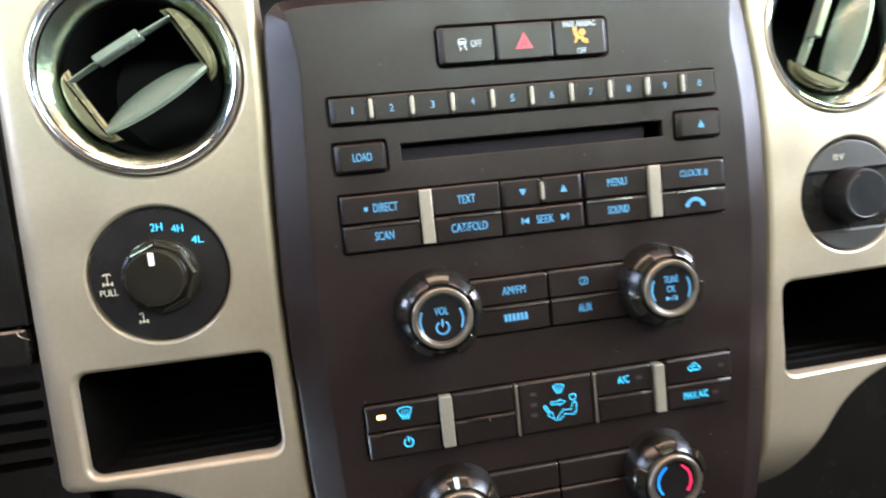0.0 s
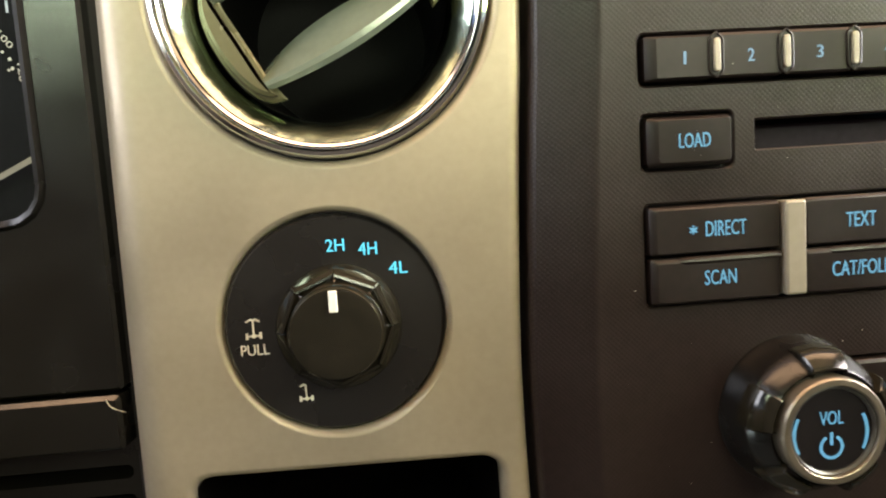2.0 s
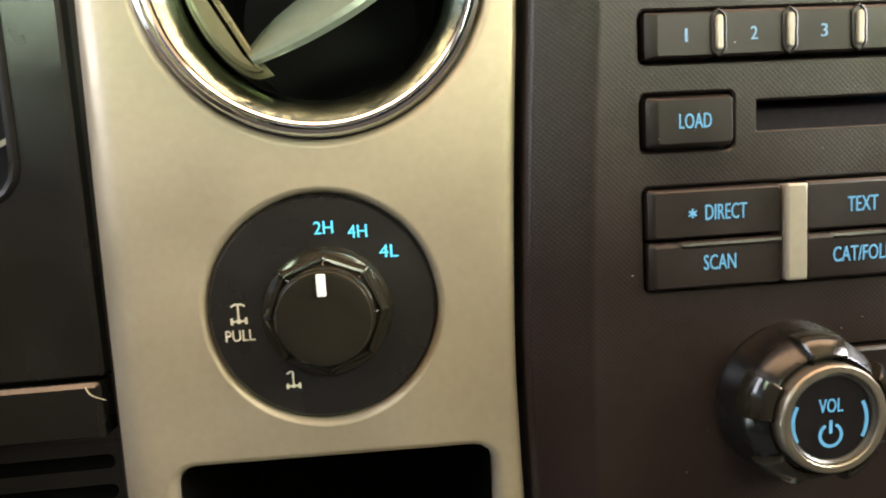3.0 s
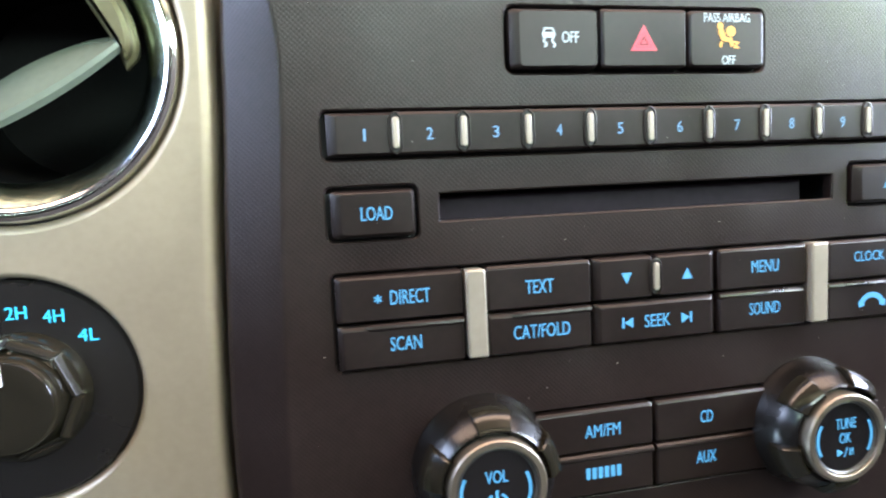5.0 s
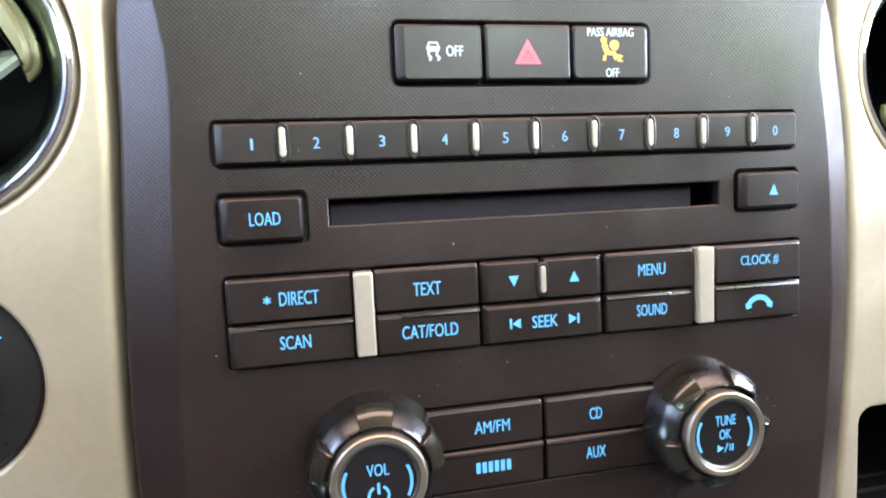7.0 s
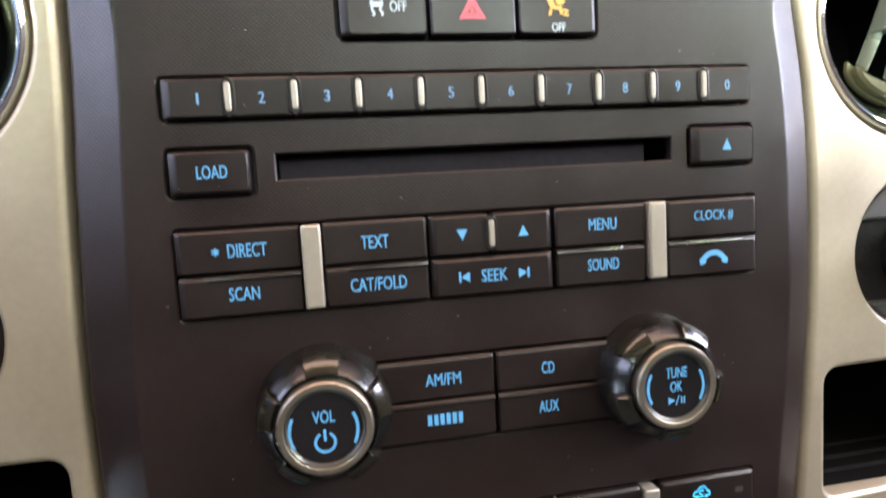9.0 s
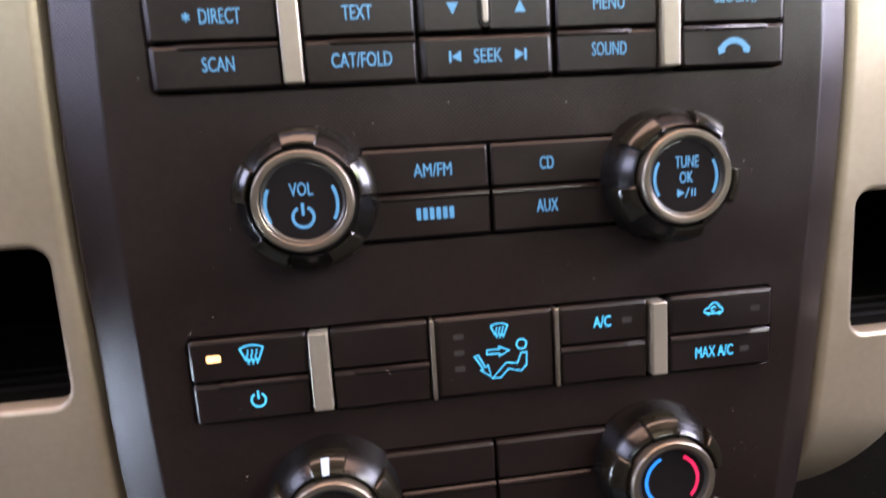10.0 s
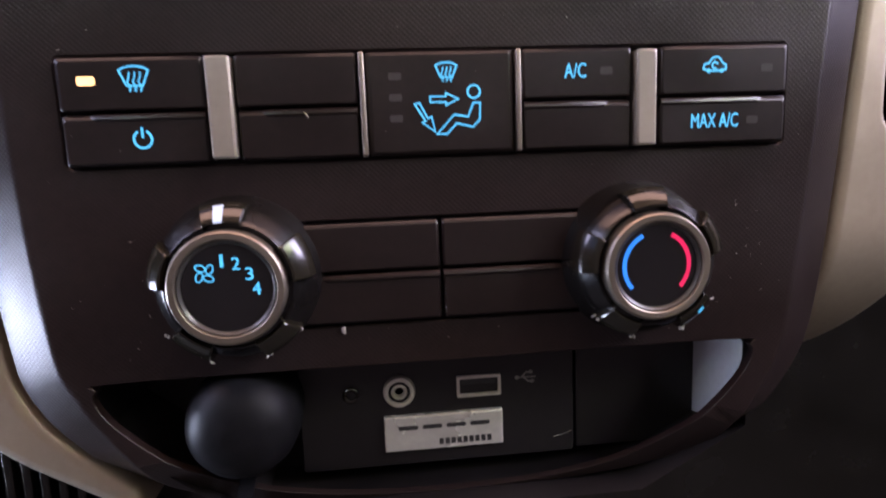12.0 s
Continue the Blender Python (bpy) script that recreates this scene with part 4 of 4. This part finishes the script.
def storage_bin(sx):
    th = thing("storage_bin", (sx * 0.178, 0.075, BIN[sx][2]), "empty black storage bin set into the silver trim", "storage bin", "storage bins in the trim")
    a, b, c, d = BIN[sx]
    bm = bmesh.new()
    lp = [rrect(a + g, b - g, c + g, d - g, 0.0055) for g in (0.0002, 0.0002, 0.0030)]
    skin(bm, [loop(bm, p, y) for p, y in zip(lp, (0.0175, 0.030, 0.105))])
    part("shell", bm, M_RUBBER, th, "black moulded bin")
    bm = bmesh.new()
    for i in range(3):
        y = 0.026 + 0.010 * i
        v = [bm.verts.new((x, yy, zz)) for x in (a + 0.006, b - 0.006) for yy, zz in ((y, c + 0.0004), (y + 0.0010, c + 0.0018), (y + 0.0034, c + 0.0018), (y + 0.0044, c + 0.0004))]
        for q in ((0, 1, 5, 4), (1, 2, 6, 5), (2, 3, 7, 6)):
            bm.faces.new([v[j] for j in q])
    part("mat", bm, M_RUBBER, th, "ribbed rubber floor mat")


for sx in (-1, 1):
    storage_bin(sx)


# ---------------------------------------------------------------- round air vents
def air_vent(sx, tilt, label):
    cx, cz = sx * VX, VZ
    y0 = 0.0122
    th = thing("air_vent", (cx, 0.06, cz), label, "air vent", "round vents")
    bm = bmesh.new()
    lathe(bm, ((0.0444, y0 + 0.006), (0.0444, y0 - 0.0008), (0.0438, y0 - 0.0022), (0.0428, y0 - 0.0026), (0.0421, y0 - 0.0018), (0.0418, y0 - 0.0004), (0.0413, y0 - 0.0012), (0.0407, y0 - 0.0008), (0.0403, y0 + 0.0004)), cx, cz, 96, last=False)
    part("ring", bm, M_CHROME, th, "polished chrome ring")
    # worn chrome, its colour darkened and greened for what it reflects
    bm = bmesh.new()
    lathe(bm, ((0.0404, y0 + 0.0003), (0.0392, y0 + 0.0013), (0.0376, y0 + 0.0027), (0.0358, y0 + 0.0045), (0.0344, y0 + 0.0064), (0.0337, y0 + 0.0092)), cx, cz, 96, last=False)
    part("sleeve", bm, M_SLEEVE, th, "worn chrome sleeve inside the ring, green reflection in its colour")
    bm = bmesh.new()
    lathe(bm, ((0.0339, y0 + 0.0088), (0.0336, y0 + 0.013), (0.0330, y0 + 0.020), (0.0300, y0 + 0.060)), cx, cz, 72)
    part("duct", bm, M_DUCT, th, "black air duct")
    c, s = math.cos(radians(tilt)), math.sin(radians(tilt))

    def at(u, v, y):
        return (cx + u * c - v * s, y, cz + u * s + v * c)

    def blade(v0, lift, thick, deep, sag=0.0):
        """A long flat vane with a rounded nose, running along u at height v0."""
        bm = bmesh.new()
        cols = []
        n = 18
        for i in range(n + 1):
            u = -0.0270 + 0.0540 * i / n
            bow = 1.0 - (u / 0.031) ** 2
            nose = y0 + 0.0005 - 0.0022 * bow
            t = thick * (0.65 + 0.35 * bow)
            b1 = max(0.12, bow) ** 0.7
            mid = v0 - sag * bow
            sec = ((0.012 * deep, lift * b1), (0.006, lift * 0.55 * b1), (0.0016, 0.0), (0.0004, 0.0))
            top = [(nose + a * 1.0, mid + h + t * (0.5 if j < 3 else 0.2)) for j, (a, h) in enumerate(sec)]
            bot = [(nose + a * 1.0, mid + h - t * (0.5 if j < 3 else 0.2)) for j, (a, h) in enumerate(sec)]
            cols.append([bm.verts.new(at(u, v, y)) for y, v in top + list(reversed(bot))])
        return skin(bm, cols, first=True)

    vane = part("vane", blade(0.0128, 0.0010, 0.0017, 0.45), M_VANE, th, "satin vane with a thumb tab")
    # thumb tab: a rounded bar across the middle of the upper vane
    bm = bmesh.new()
    ends = [rrect(-0.0112 + k, 0.0112 - k, 0.0128 - 0.0021 + k, 0.0128 + 0.0019 - k, 0.0008) for k in (0.0, 0.0, 0.0006)]
    skin(bm, [[bm.verts.new(at(u, v, y)) for u, v in lp] for lp, y in zip(ends, (y0 + 0.0030, y0 - 0.0028, y0 - 0.0036))], first=True)
    part("thumb_tab", bm, M_VANE, vane, "pale satin thumb tab")
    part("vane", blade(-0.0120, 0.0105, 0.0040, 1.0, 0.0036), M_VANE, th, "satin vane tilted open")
    for e in (-1, 1):
        # side cheek of the vane frame: a lens shape following the ring, coloured like reflected trees
        bm = bmesh.new()
        outer = [(e * (0.0252 + 0.0066 * math.cos(q)), 0.0165 * math.sin(q)) for q in [math.pi * (-0.5 + i / 14) for i in range(15)]]
        inner = [(e * 0.0262, 0.0165 * (1 - 2 * i / 6)) for i in range(1, 6)]
        lens = outer + inner
        if e < 0:
            lens = list(reversed(lens))
        ls = []
        for k, y in ((0.0, y0 + 0.0042), (0.0, y0 + 0.0014), (0.0010, y0 + 0.0002)):
            q = inward(lens, k)
            ls.append([bm.verts.new(at(u, v, y)) for u, v in q])
        skin(bm, ls)
        cheek = part("cheek", bm, M_SIDE, th, "satin side cheek of the vane frame, yellow-green reflection in its colour")
        bm = bmesh.new()
        wide = inward(lens, -0.0013)
        skin(bm, [[bm.verts.new(at(u, v, y)) for u, v in q] for q, y in ((wide, y0 + 0.0062), (wide, y0 + 0.0046), (inward(wide, 0.0006), y0 + 0.0040))])
        part("edge", bm, M_SIDE, cheek)
    return th


air_vent(-1, 29.0, "round air vent with chrome ring and tilted satin vanes")
air_vent(1, 68.0, "round air vent with chrome ring and steeply turned vanes")

# ---------------------------------------------------------------- drive selector and power outlet discs
YP = trim_depth(PX, PZ) + 0.0010
sel = thing("drive_selector", (-PX, 0.03, PZ), "black round four-wheel-drive selector with pointer knob", "selector switch")
bm = bmesh.new()
lathe(bm, ((PR - 0.0003, YP + 0.006), (PR - 0.0003, YP + 0.0010), (PR - 0.0012, YP)), -PX, PZ, 72)
part("plate", bm, M_PLATE, sel, "gloss black round plate")
bm = bmesh.new()
KX, KZ = -PX + 0.0012, PZ - 0.0006
lathe(bm, ((0.0170, YP + 0.001), (0.0170, YP - 0.0030), (0.0162, YP - 0.0048), (0.0136, YP - 0.0056), (0.0128, YP - 0.0064), (0.0124, YP - 0.0110), (0.0117, YP - 0.0120), (0.0100, YP - 0.0123), (0.0060, YP - 0.0119)), KX, KZ, 64)
kn = part("knob", bm, M_KNOB, sel, "black pointer knob")
for i in range(8):
    part("grip", wedge(KX, KZ, 22.5 + 45 * i, 21.6, ((0.0140, YP - 0.0010), (0.0172, YP - 0.0010), (0.0171, YP - 0.0034), (0.0166, YP - 0.0044), (0.0150, YP - 0.0066), (0.0143, YP - 0.0068), (0.0138, YP - 0.0060)), 1), M_KNOB, kn)
part("mark", bar_mesh(KX - 0.0011, KX + 0.0011, KZ + 0.0058, KZ + 0.0114, YP - 0.0130, YP - 0.0100, 0.0003, 0.0003), M_WHITE, kn, "white pointer line")
YL = YP - 0.00015
for words, x, z, a in (("2H", -0.1765, -0.0180, 2), ("4H", -0.1677, -0.0195, -6), ("4L", -0.1598, -0.0253, -12)):
    legend(words, x, z, 0.0052, 0.0034, sel, y=YL, turn=0.0)
legend("PULL", -0.2003, -0.0452, 0.0078, 0.0030, sel, y=YL, mat=M_PRINT)


def axle(b, cx, cz, s, y, full):
    stroke(b, [(cx - 0.7 * s, cz - s), (cx + 0.7 * s, cz - s)], 0.0005, y)
    for dx in (-0.8, 0.8):
        stroke(b, [(cx + dx * s, cz - 0.6 * s), (cx + dx * s, cz - 1.4 * s)], 0.0007, y - 0.00002)
    stroke(b, [(cx, cz - s), (cx, cz + 0.9 * s)], 0.0005, y - 0.00003)
    stroke(b, [(cx - 0.8 * s, cz + 0.7 * s), (cx - 0.3 * s, cz + s), (cx, cz + 0.9 * s)], 0.0005, y - 0.00004)
    if full:
        stroke(b, [(cx, cz + 0.9 * s), (cx + 0.3 * s, cz + s), (cx + 0.8 * s, cz + 0.7 * s)], 0.0005, y - 0.00005)
    fill(b, circle(cx, cz - s, 0.3 * s, 10), y - 0.00006)
    return b


part("symbol", axle(bmesh.new(), -0.2003, -0.0390, 0.0023, YL, True), M_PRINT, sel, "pale driveline symbol")
part("symbol", axle(bmesh.new(), -0.1876, -0.0580, 0.0020, YL, False), M_PRINT, sel, "pale rear axle symbol")

out = thing("power_outlet", (0.1815, 0.03, -0.0405), "dark round power outlet with a capped socket", "power outlet")
OX, OZ = 0.1785, -0.0400
bm = bmesh.new()
lathe(bm, ((PR - 0.0003, YP + 0.009), (PR - 0.0003, YP + 0.0034), (PR - 0.0012, YP + 0.0026)), OX, OZ, 72)
part("plate", bm, M_PLATE, out, "dark round plate with a finger scoop across")
for a0, a1 in ((27, 153), (218, 322)):
    # raised upper and lower fields of the plate, either side of the scoop
    seg = arc(OX, OZ, PR - 0.0005, a0, a1, 28)
    bm = bmesh.new()
    skin(bm, [loop(bm, seg, YP + 0.0026), loop(bm, inward(seg, 0.0003), YP + 0.0004), loop(bm, inward(seg, 0.0012), YP - 0.0002)])
    part("field", bm, M_CAP2, out, "dark grey satin field")
bm = bmesh.new()
lathe(bm, ((0.0158, YP + 0.0030), (0.0152, YP - 0.0020), (0.0143, YP - 0.0072), (0.0136, YP - 0.0092), (0.0126, YP - 0.0100), (0.0060, YP - 0.0098)), OX, OZ, 56)
cap = part("cap", bm, M_CAP, out, "dark socket cap")
part("rim", wedge(OX, OZ, 205, 95, ((0.0113, YP - 0.0097), (0.0114, YP - 0.0104), (0.0118, YP - 0.0107), (0.0122, YP - 0.0104), (0.0123, YP - 0.0097)), 26), M_CAP2, cap, "grey raised rim open to one side")
legend("12 V", OX - 0.0070, OZ + 0.0212, 0.0064, 0.0032, out, y=YP - 0.0004, mat=M_PRINT)

# ---------------------------------------------------------------- instrument cluster and lower dash on the driver's side
clu = thing("instrument_cluster", (-0.36, 0.13, -0.05), "dark instrument cluster in a textured grey bezel", "instrument cluster")
bm = bmesh.new()
face = rrect(-0.62, -0.2440, -0.0580, 0.170, 0.002)
win = [rrect(-0.60 - g, -0.2588 + g, -0.0085 - g, 0.150 + g, 0.0125 + g) for g in (0.0, -0.0010, -0.0022)]
ro = [loop(bm, inward(face, k), y) for k, y in ((0.0, 0.060), (0.0, 0.0300), (0.0010, 0.0290))]
skin(bm, ro, last=False)
w = [loop(bm, p, y) for p, y in zip(win, (0.0290, 0.0310, 0.1000))]
skin(bm, w, last=False)
filled(bm, [ro[-1], w[0]])
part("bezel", bm, M_DASH, clu, "textured dark grey bezel", 40)
bm = bmesh.new()
rim = [rrect(-0.60 - g, -0.2588 + g, -0.0085 - g, 0.150 + g, 0.0125 + g) for g in (0.0, -0.0012, -0.0030, -0.0036)]
skin(bm, [loop(bm, p, y) for p, y in zip(rim, (0.0300, 0.0278, 0.0290, 0.0985))], last=False)
part("hood", bm, M_PLATE, clu, "gloss black window rim")
part("dial", fill(bmesh.new(), rrect(-0.61, -0.255, -0.020, 0.160, 0.01), 0.0995), M_DUCT, clu, "black gauge face")
dial = thing("gauge_ring", (-0.345, 0.098, 0.08), "pale ring and scale marks of a gauge", "gauge")
bm = bmesh.new()
stroke(bm, [(-0.400, -0.030), (-0.3160, 0.0110), (-0.2925, 0.0225), (-0.2925, 0.150)], 0.0022, 0.0965)
part("rim", bm, M_RING, dial, "satin rim line")
legend("140", -0.2978, 0.0770, 0.0112, 0.0047, dial, y=0.0965, mat=G_WHITE)
legend("100", -0.3050, 0.0647, 0.0074, 0.0025, dial, y=0.0965, mat=M_PRINT, turn=-54.0)
legend("120", -0.3002, 0.0520, 0.0072, 0.0029, dial, y=0.0965, mat=M_PRINT, turn=-90.0)
bm = bmesh.new()
for x, z, q in ((-0.3064, 0.0600, 0.0006), (-0.3040, 0.0572, 0.0007), (-0.3048, 0.0530, 0.0005), (-0.3034, 0.0536, 0.0007)):
    fill(bm, circle(x, z, q, 10), 0.0962)
part("scale", bm, M_PRINT, dial, "pale scale marks")

bm = bmesh.new()
lo = rrect(-0.62, -0.2450, -0.0760, -0.0592, 0.0015)
skin(bm, [loop(bm, lo, 0.060), loop(bm, lo, 0.0290), loop(bm, inward(lo, 0.0012), 0.0278)])
solid("dash_strip", bm, M_DASH, "dark grey dash strip below the instrument cluster", "dash trim", "structure")
# lower dash with a slotted grille
for sx, name, words in ((-1, "lower_dash", "dark lower dash beside the steering column"), (1, "lower_dash", "dark lower dash on the passenger side")):
    th = thing(name, (sx * 0.40, 0.05, -0.30), words, "dash panel")
    a, b = sorted((sx * 0.075, sx * (0.345 if sx < 0 else 0.70)))
    bm = bmesh.new()
    top = -0.0775 if sx < 0 else 0.150
    # on the driver's side it steps down below the storage bin
    o_ = [(a, -0.42), (b, -0.42), (b, -0.137), (-0.236, -0.137), (-0.236, top), (a, top)] if sx < 0 else rrect(a, b, -0.60, top, 0.004)
    back = 0.0 if sx < 0 else 0.085
    h = [loop(bm, o_, 0.060 + back), loop(bm, o_, 0.0480 + back), loop(bm, inward(o_, 0.002), 0.0465 + back)]
    skin(bm, h, last=False)
    slots = []
    if sx < 0:
        for i in range(5):
            z = -0.0905 - 0.0100 * i
            p = rrect(-0.330, -0.2520, z - 0.0024, z + 0.0024, 0.0022)
            q = [loop(bm, p, 0.0465), loop(bm, inward(p, 0.0004), 0.0475), loop(bm, inward(p, 0.0006), 0.0580)]
            skin(bm, q)
            slots.append(q[0])
    filled(bm, [h[-1], *slots])
    part("panel", bm, M_DASH, th, "dark moulded panel")
    if sx < 0:
        bm = bmesh.new()
        foot = [(-0.302, 0.0470), (-0.325, 0.0100), (-0.370, -0.0500), (-0.430, -0.0850), (-0.600, -0.0950), (-0.690, 0.0470)]
        skin(bm, [[bm.verts.new((x, y, z)) for x, y in foot] for z in (-0.190, -0.0800)], first=True)
        part("knee_bolster", bm, M_DASH, th, "padded knee bolster")
        for i in range(14):
            x = -0.165 + 0.0052 * i
            part("fin", bar_mesh(x - 0.0013, x + 0.0013, -0.262, -0.219, 0.030, 0.0466, 0.0006, 0.0010), M_DASH, th)
solid("trim_channel", boxes_mesh([(-0.2440, -0.2325, 0.034, 0.040, -0.30, 0.17)]), M_BLACK, "black gap behind the silver trim edge", "dash trim", "structure")
# dash crown that closes the place above
bm = bmesh.new()
crown = [(0.022, 0.158), (0.030, 0.150), (0.060, 0.150), (0.500, 0.165), (0.500, 0.205), (0.090, 0.196), (0.034, 0.178)]
skin(bm, [[bm.verts.new((x, y, z)) for y, z in crown] for x in (-0.80, 0.80)], first=True)
solid("dash_top", bm, M_DASH, "dark padded dash top", "dashboard", "structure")

# ---------------------------------------------------------------- dust and crumbs
crumb = bmesh.new()
bmesh.ops.create_icosphere(crumb, subdivisions=2, radius=0.0010)
for v in crumb.verts:
    v.co = Vector((v.co.x * 0.9, v.co.y * 0.6, v.co.z * 1.3)) * (0.8 + 0.5 * noise.noise(v.co * 1500))
bmesh.ops.translate(crumb, verts=crumb.verts, vec=(-0.0300, -0.0006, -0.1822))
solid("crumb", crumb, M_DUST, "small pale crumb stuck to the panel", "crumb")


# a thin pale thread, for lint and for one scratch
def lint(x, y, z, pts, r, words):
    cu = bmesh.new()
    line = spline(pts, 4)
    cols = []
    for a, b in line:
        cols.append([cu.verts.new((x + a + r * math.cos(q), y - r + r * math.sin(q), z + b)) for q in (0.3, 2.4, 4.5)])
    skin(cu, cols, first=True)
    return solid("pale_thread", cu, M_LINT_SCRATCH, words, "lint", group="lint on the dash")


# the first is a scratch in the strip, modelled as a thread
lint(-0.2485, 0.0276, -0.0600, [(0.0, 0.0), (0.0008, -0.0018), (0.0024, -0.0030), (0.0052, -0.0042)], 0.00022, "thin curved pale scratch on the dash strip, built as a raised thread")
lint(-0.0362, -0.0030, -0.1250, [(0.0, 0.0), (0.0004, -0.0005), (0.0010, -0.0014)], 0.00012, "short pale lint thread on a blank key")
lint(0.0330, 0.0199, -0.2280, [(0.0, 0.0), (0.0030, 0.0005), (0.0060, 0.0016)], 0.00014, "thin pale lint thread on the port module")


def dust():
    rng = random.Random(11)
    bm = bmesh.new()

    def fleck(x, y, z, s):
        a = rng.random() * math.pi
        k = rng.uniform(1.0, 3.0)
        c, d = math.cos(a), math.sin(a)
        pts = [(math.cos(q) * s * k, math.sin(q) * s) for q in (0, 1.2, 2.3, 3.4, 4.7)]
        lo_ = [bm.verts.new((x + p * c - q * d, y, z + p * d + q * c)) for p, q in pts]
        tip = bm.verts.new((x, y - 0.6 * s, z))
        for i in range(5):
            bm.faces.new((lo_[i], lo_[(i + 1) % 5], tip))

    def clear(x, z):
        return all(not (x0 - 0.001 < x < x1 + 0.001 and z0 - 0.001 < z < z1 + 0.001) for x0, x1, z0, z1, _, _ in WELLS) and all((x - cx) ** 2 + (z - cz) ** 2 > 0.022 ** 2 for cx, cz in ((-0.0555, -0.0715), (0.053, -0.0715), (-0.057, -0.1655), (0.0505, -0.1655)))

    n = 0
    while n < 90:
        x, z = rng.uniform(-0.104, 0.100), rng.uniform(-0.190, 0.068)
        if clear(x, z):
            fleck(x, 0.00002, z, rng.choice((0.00006, 0.00008, 0.0001, 0.00016)))
            n += 1
    # more of it has gathered low on the panel
    n = 0
    while n < 34:
        x, z = rng.uniform(-0.100, 0.096), rng.uniform(-0.1915, -0.150)
        if clear(x, z):
            fleck(x, 0.00002, z, rng.choice((0.00007, 0.0001, 0.00012, 0.00018)))
            n += 1
    # pale flecks on the lower grip corners stand for dust and for bright glints
    for cx, cz, turns in ((-0.0554, -0.1660, (218, 252, 291, 324)), (0.0502, -0.1668, (222, 257, 296, 329))):
        for q in turns:
            for _ in range(3):
                u = radians(q + rng.uniform(-3, 3))
                fleck(cx + 0.0199 * math.cos(u), rng.uniform(-0.0122, -0.0100), cz + 0.0199 * math.sin(u), rng.choice((0.00018, 0.00026, 0.00034)))
    for i in range(30):
        x0, x1, z0, z1, _, _ = rng.choice([w_ for w_ in WELLS if w_[4] > 0.001 and w_[0] < -0.09])
        fleck(rng.uniform(x0 + 0.003, x1 - 0.003), -0.00225, rng.uniform(z0 + 0.003, z1 - 0.003), rng.choice((0.00005, 0.00006, 0.00009)))
    return bm


solid("dust", dust(), M_DUST, "pale dust flecks on the panel and keys, and pale glints on grip corners", "dust", "stuff")
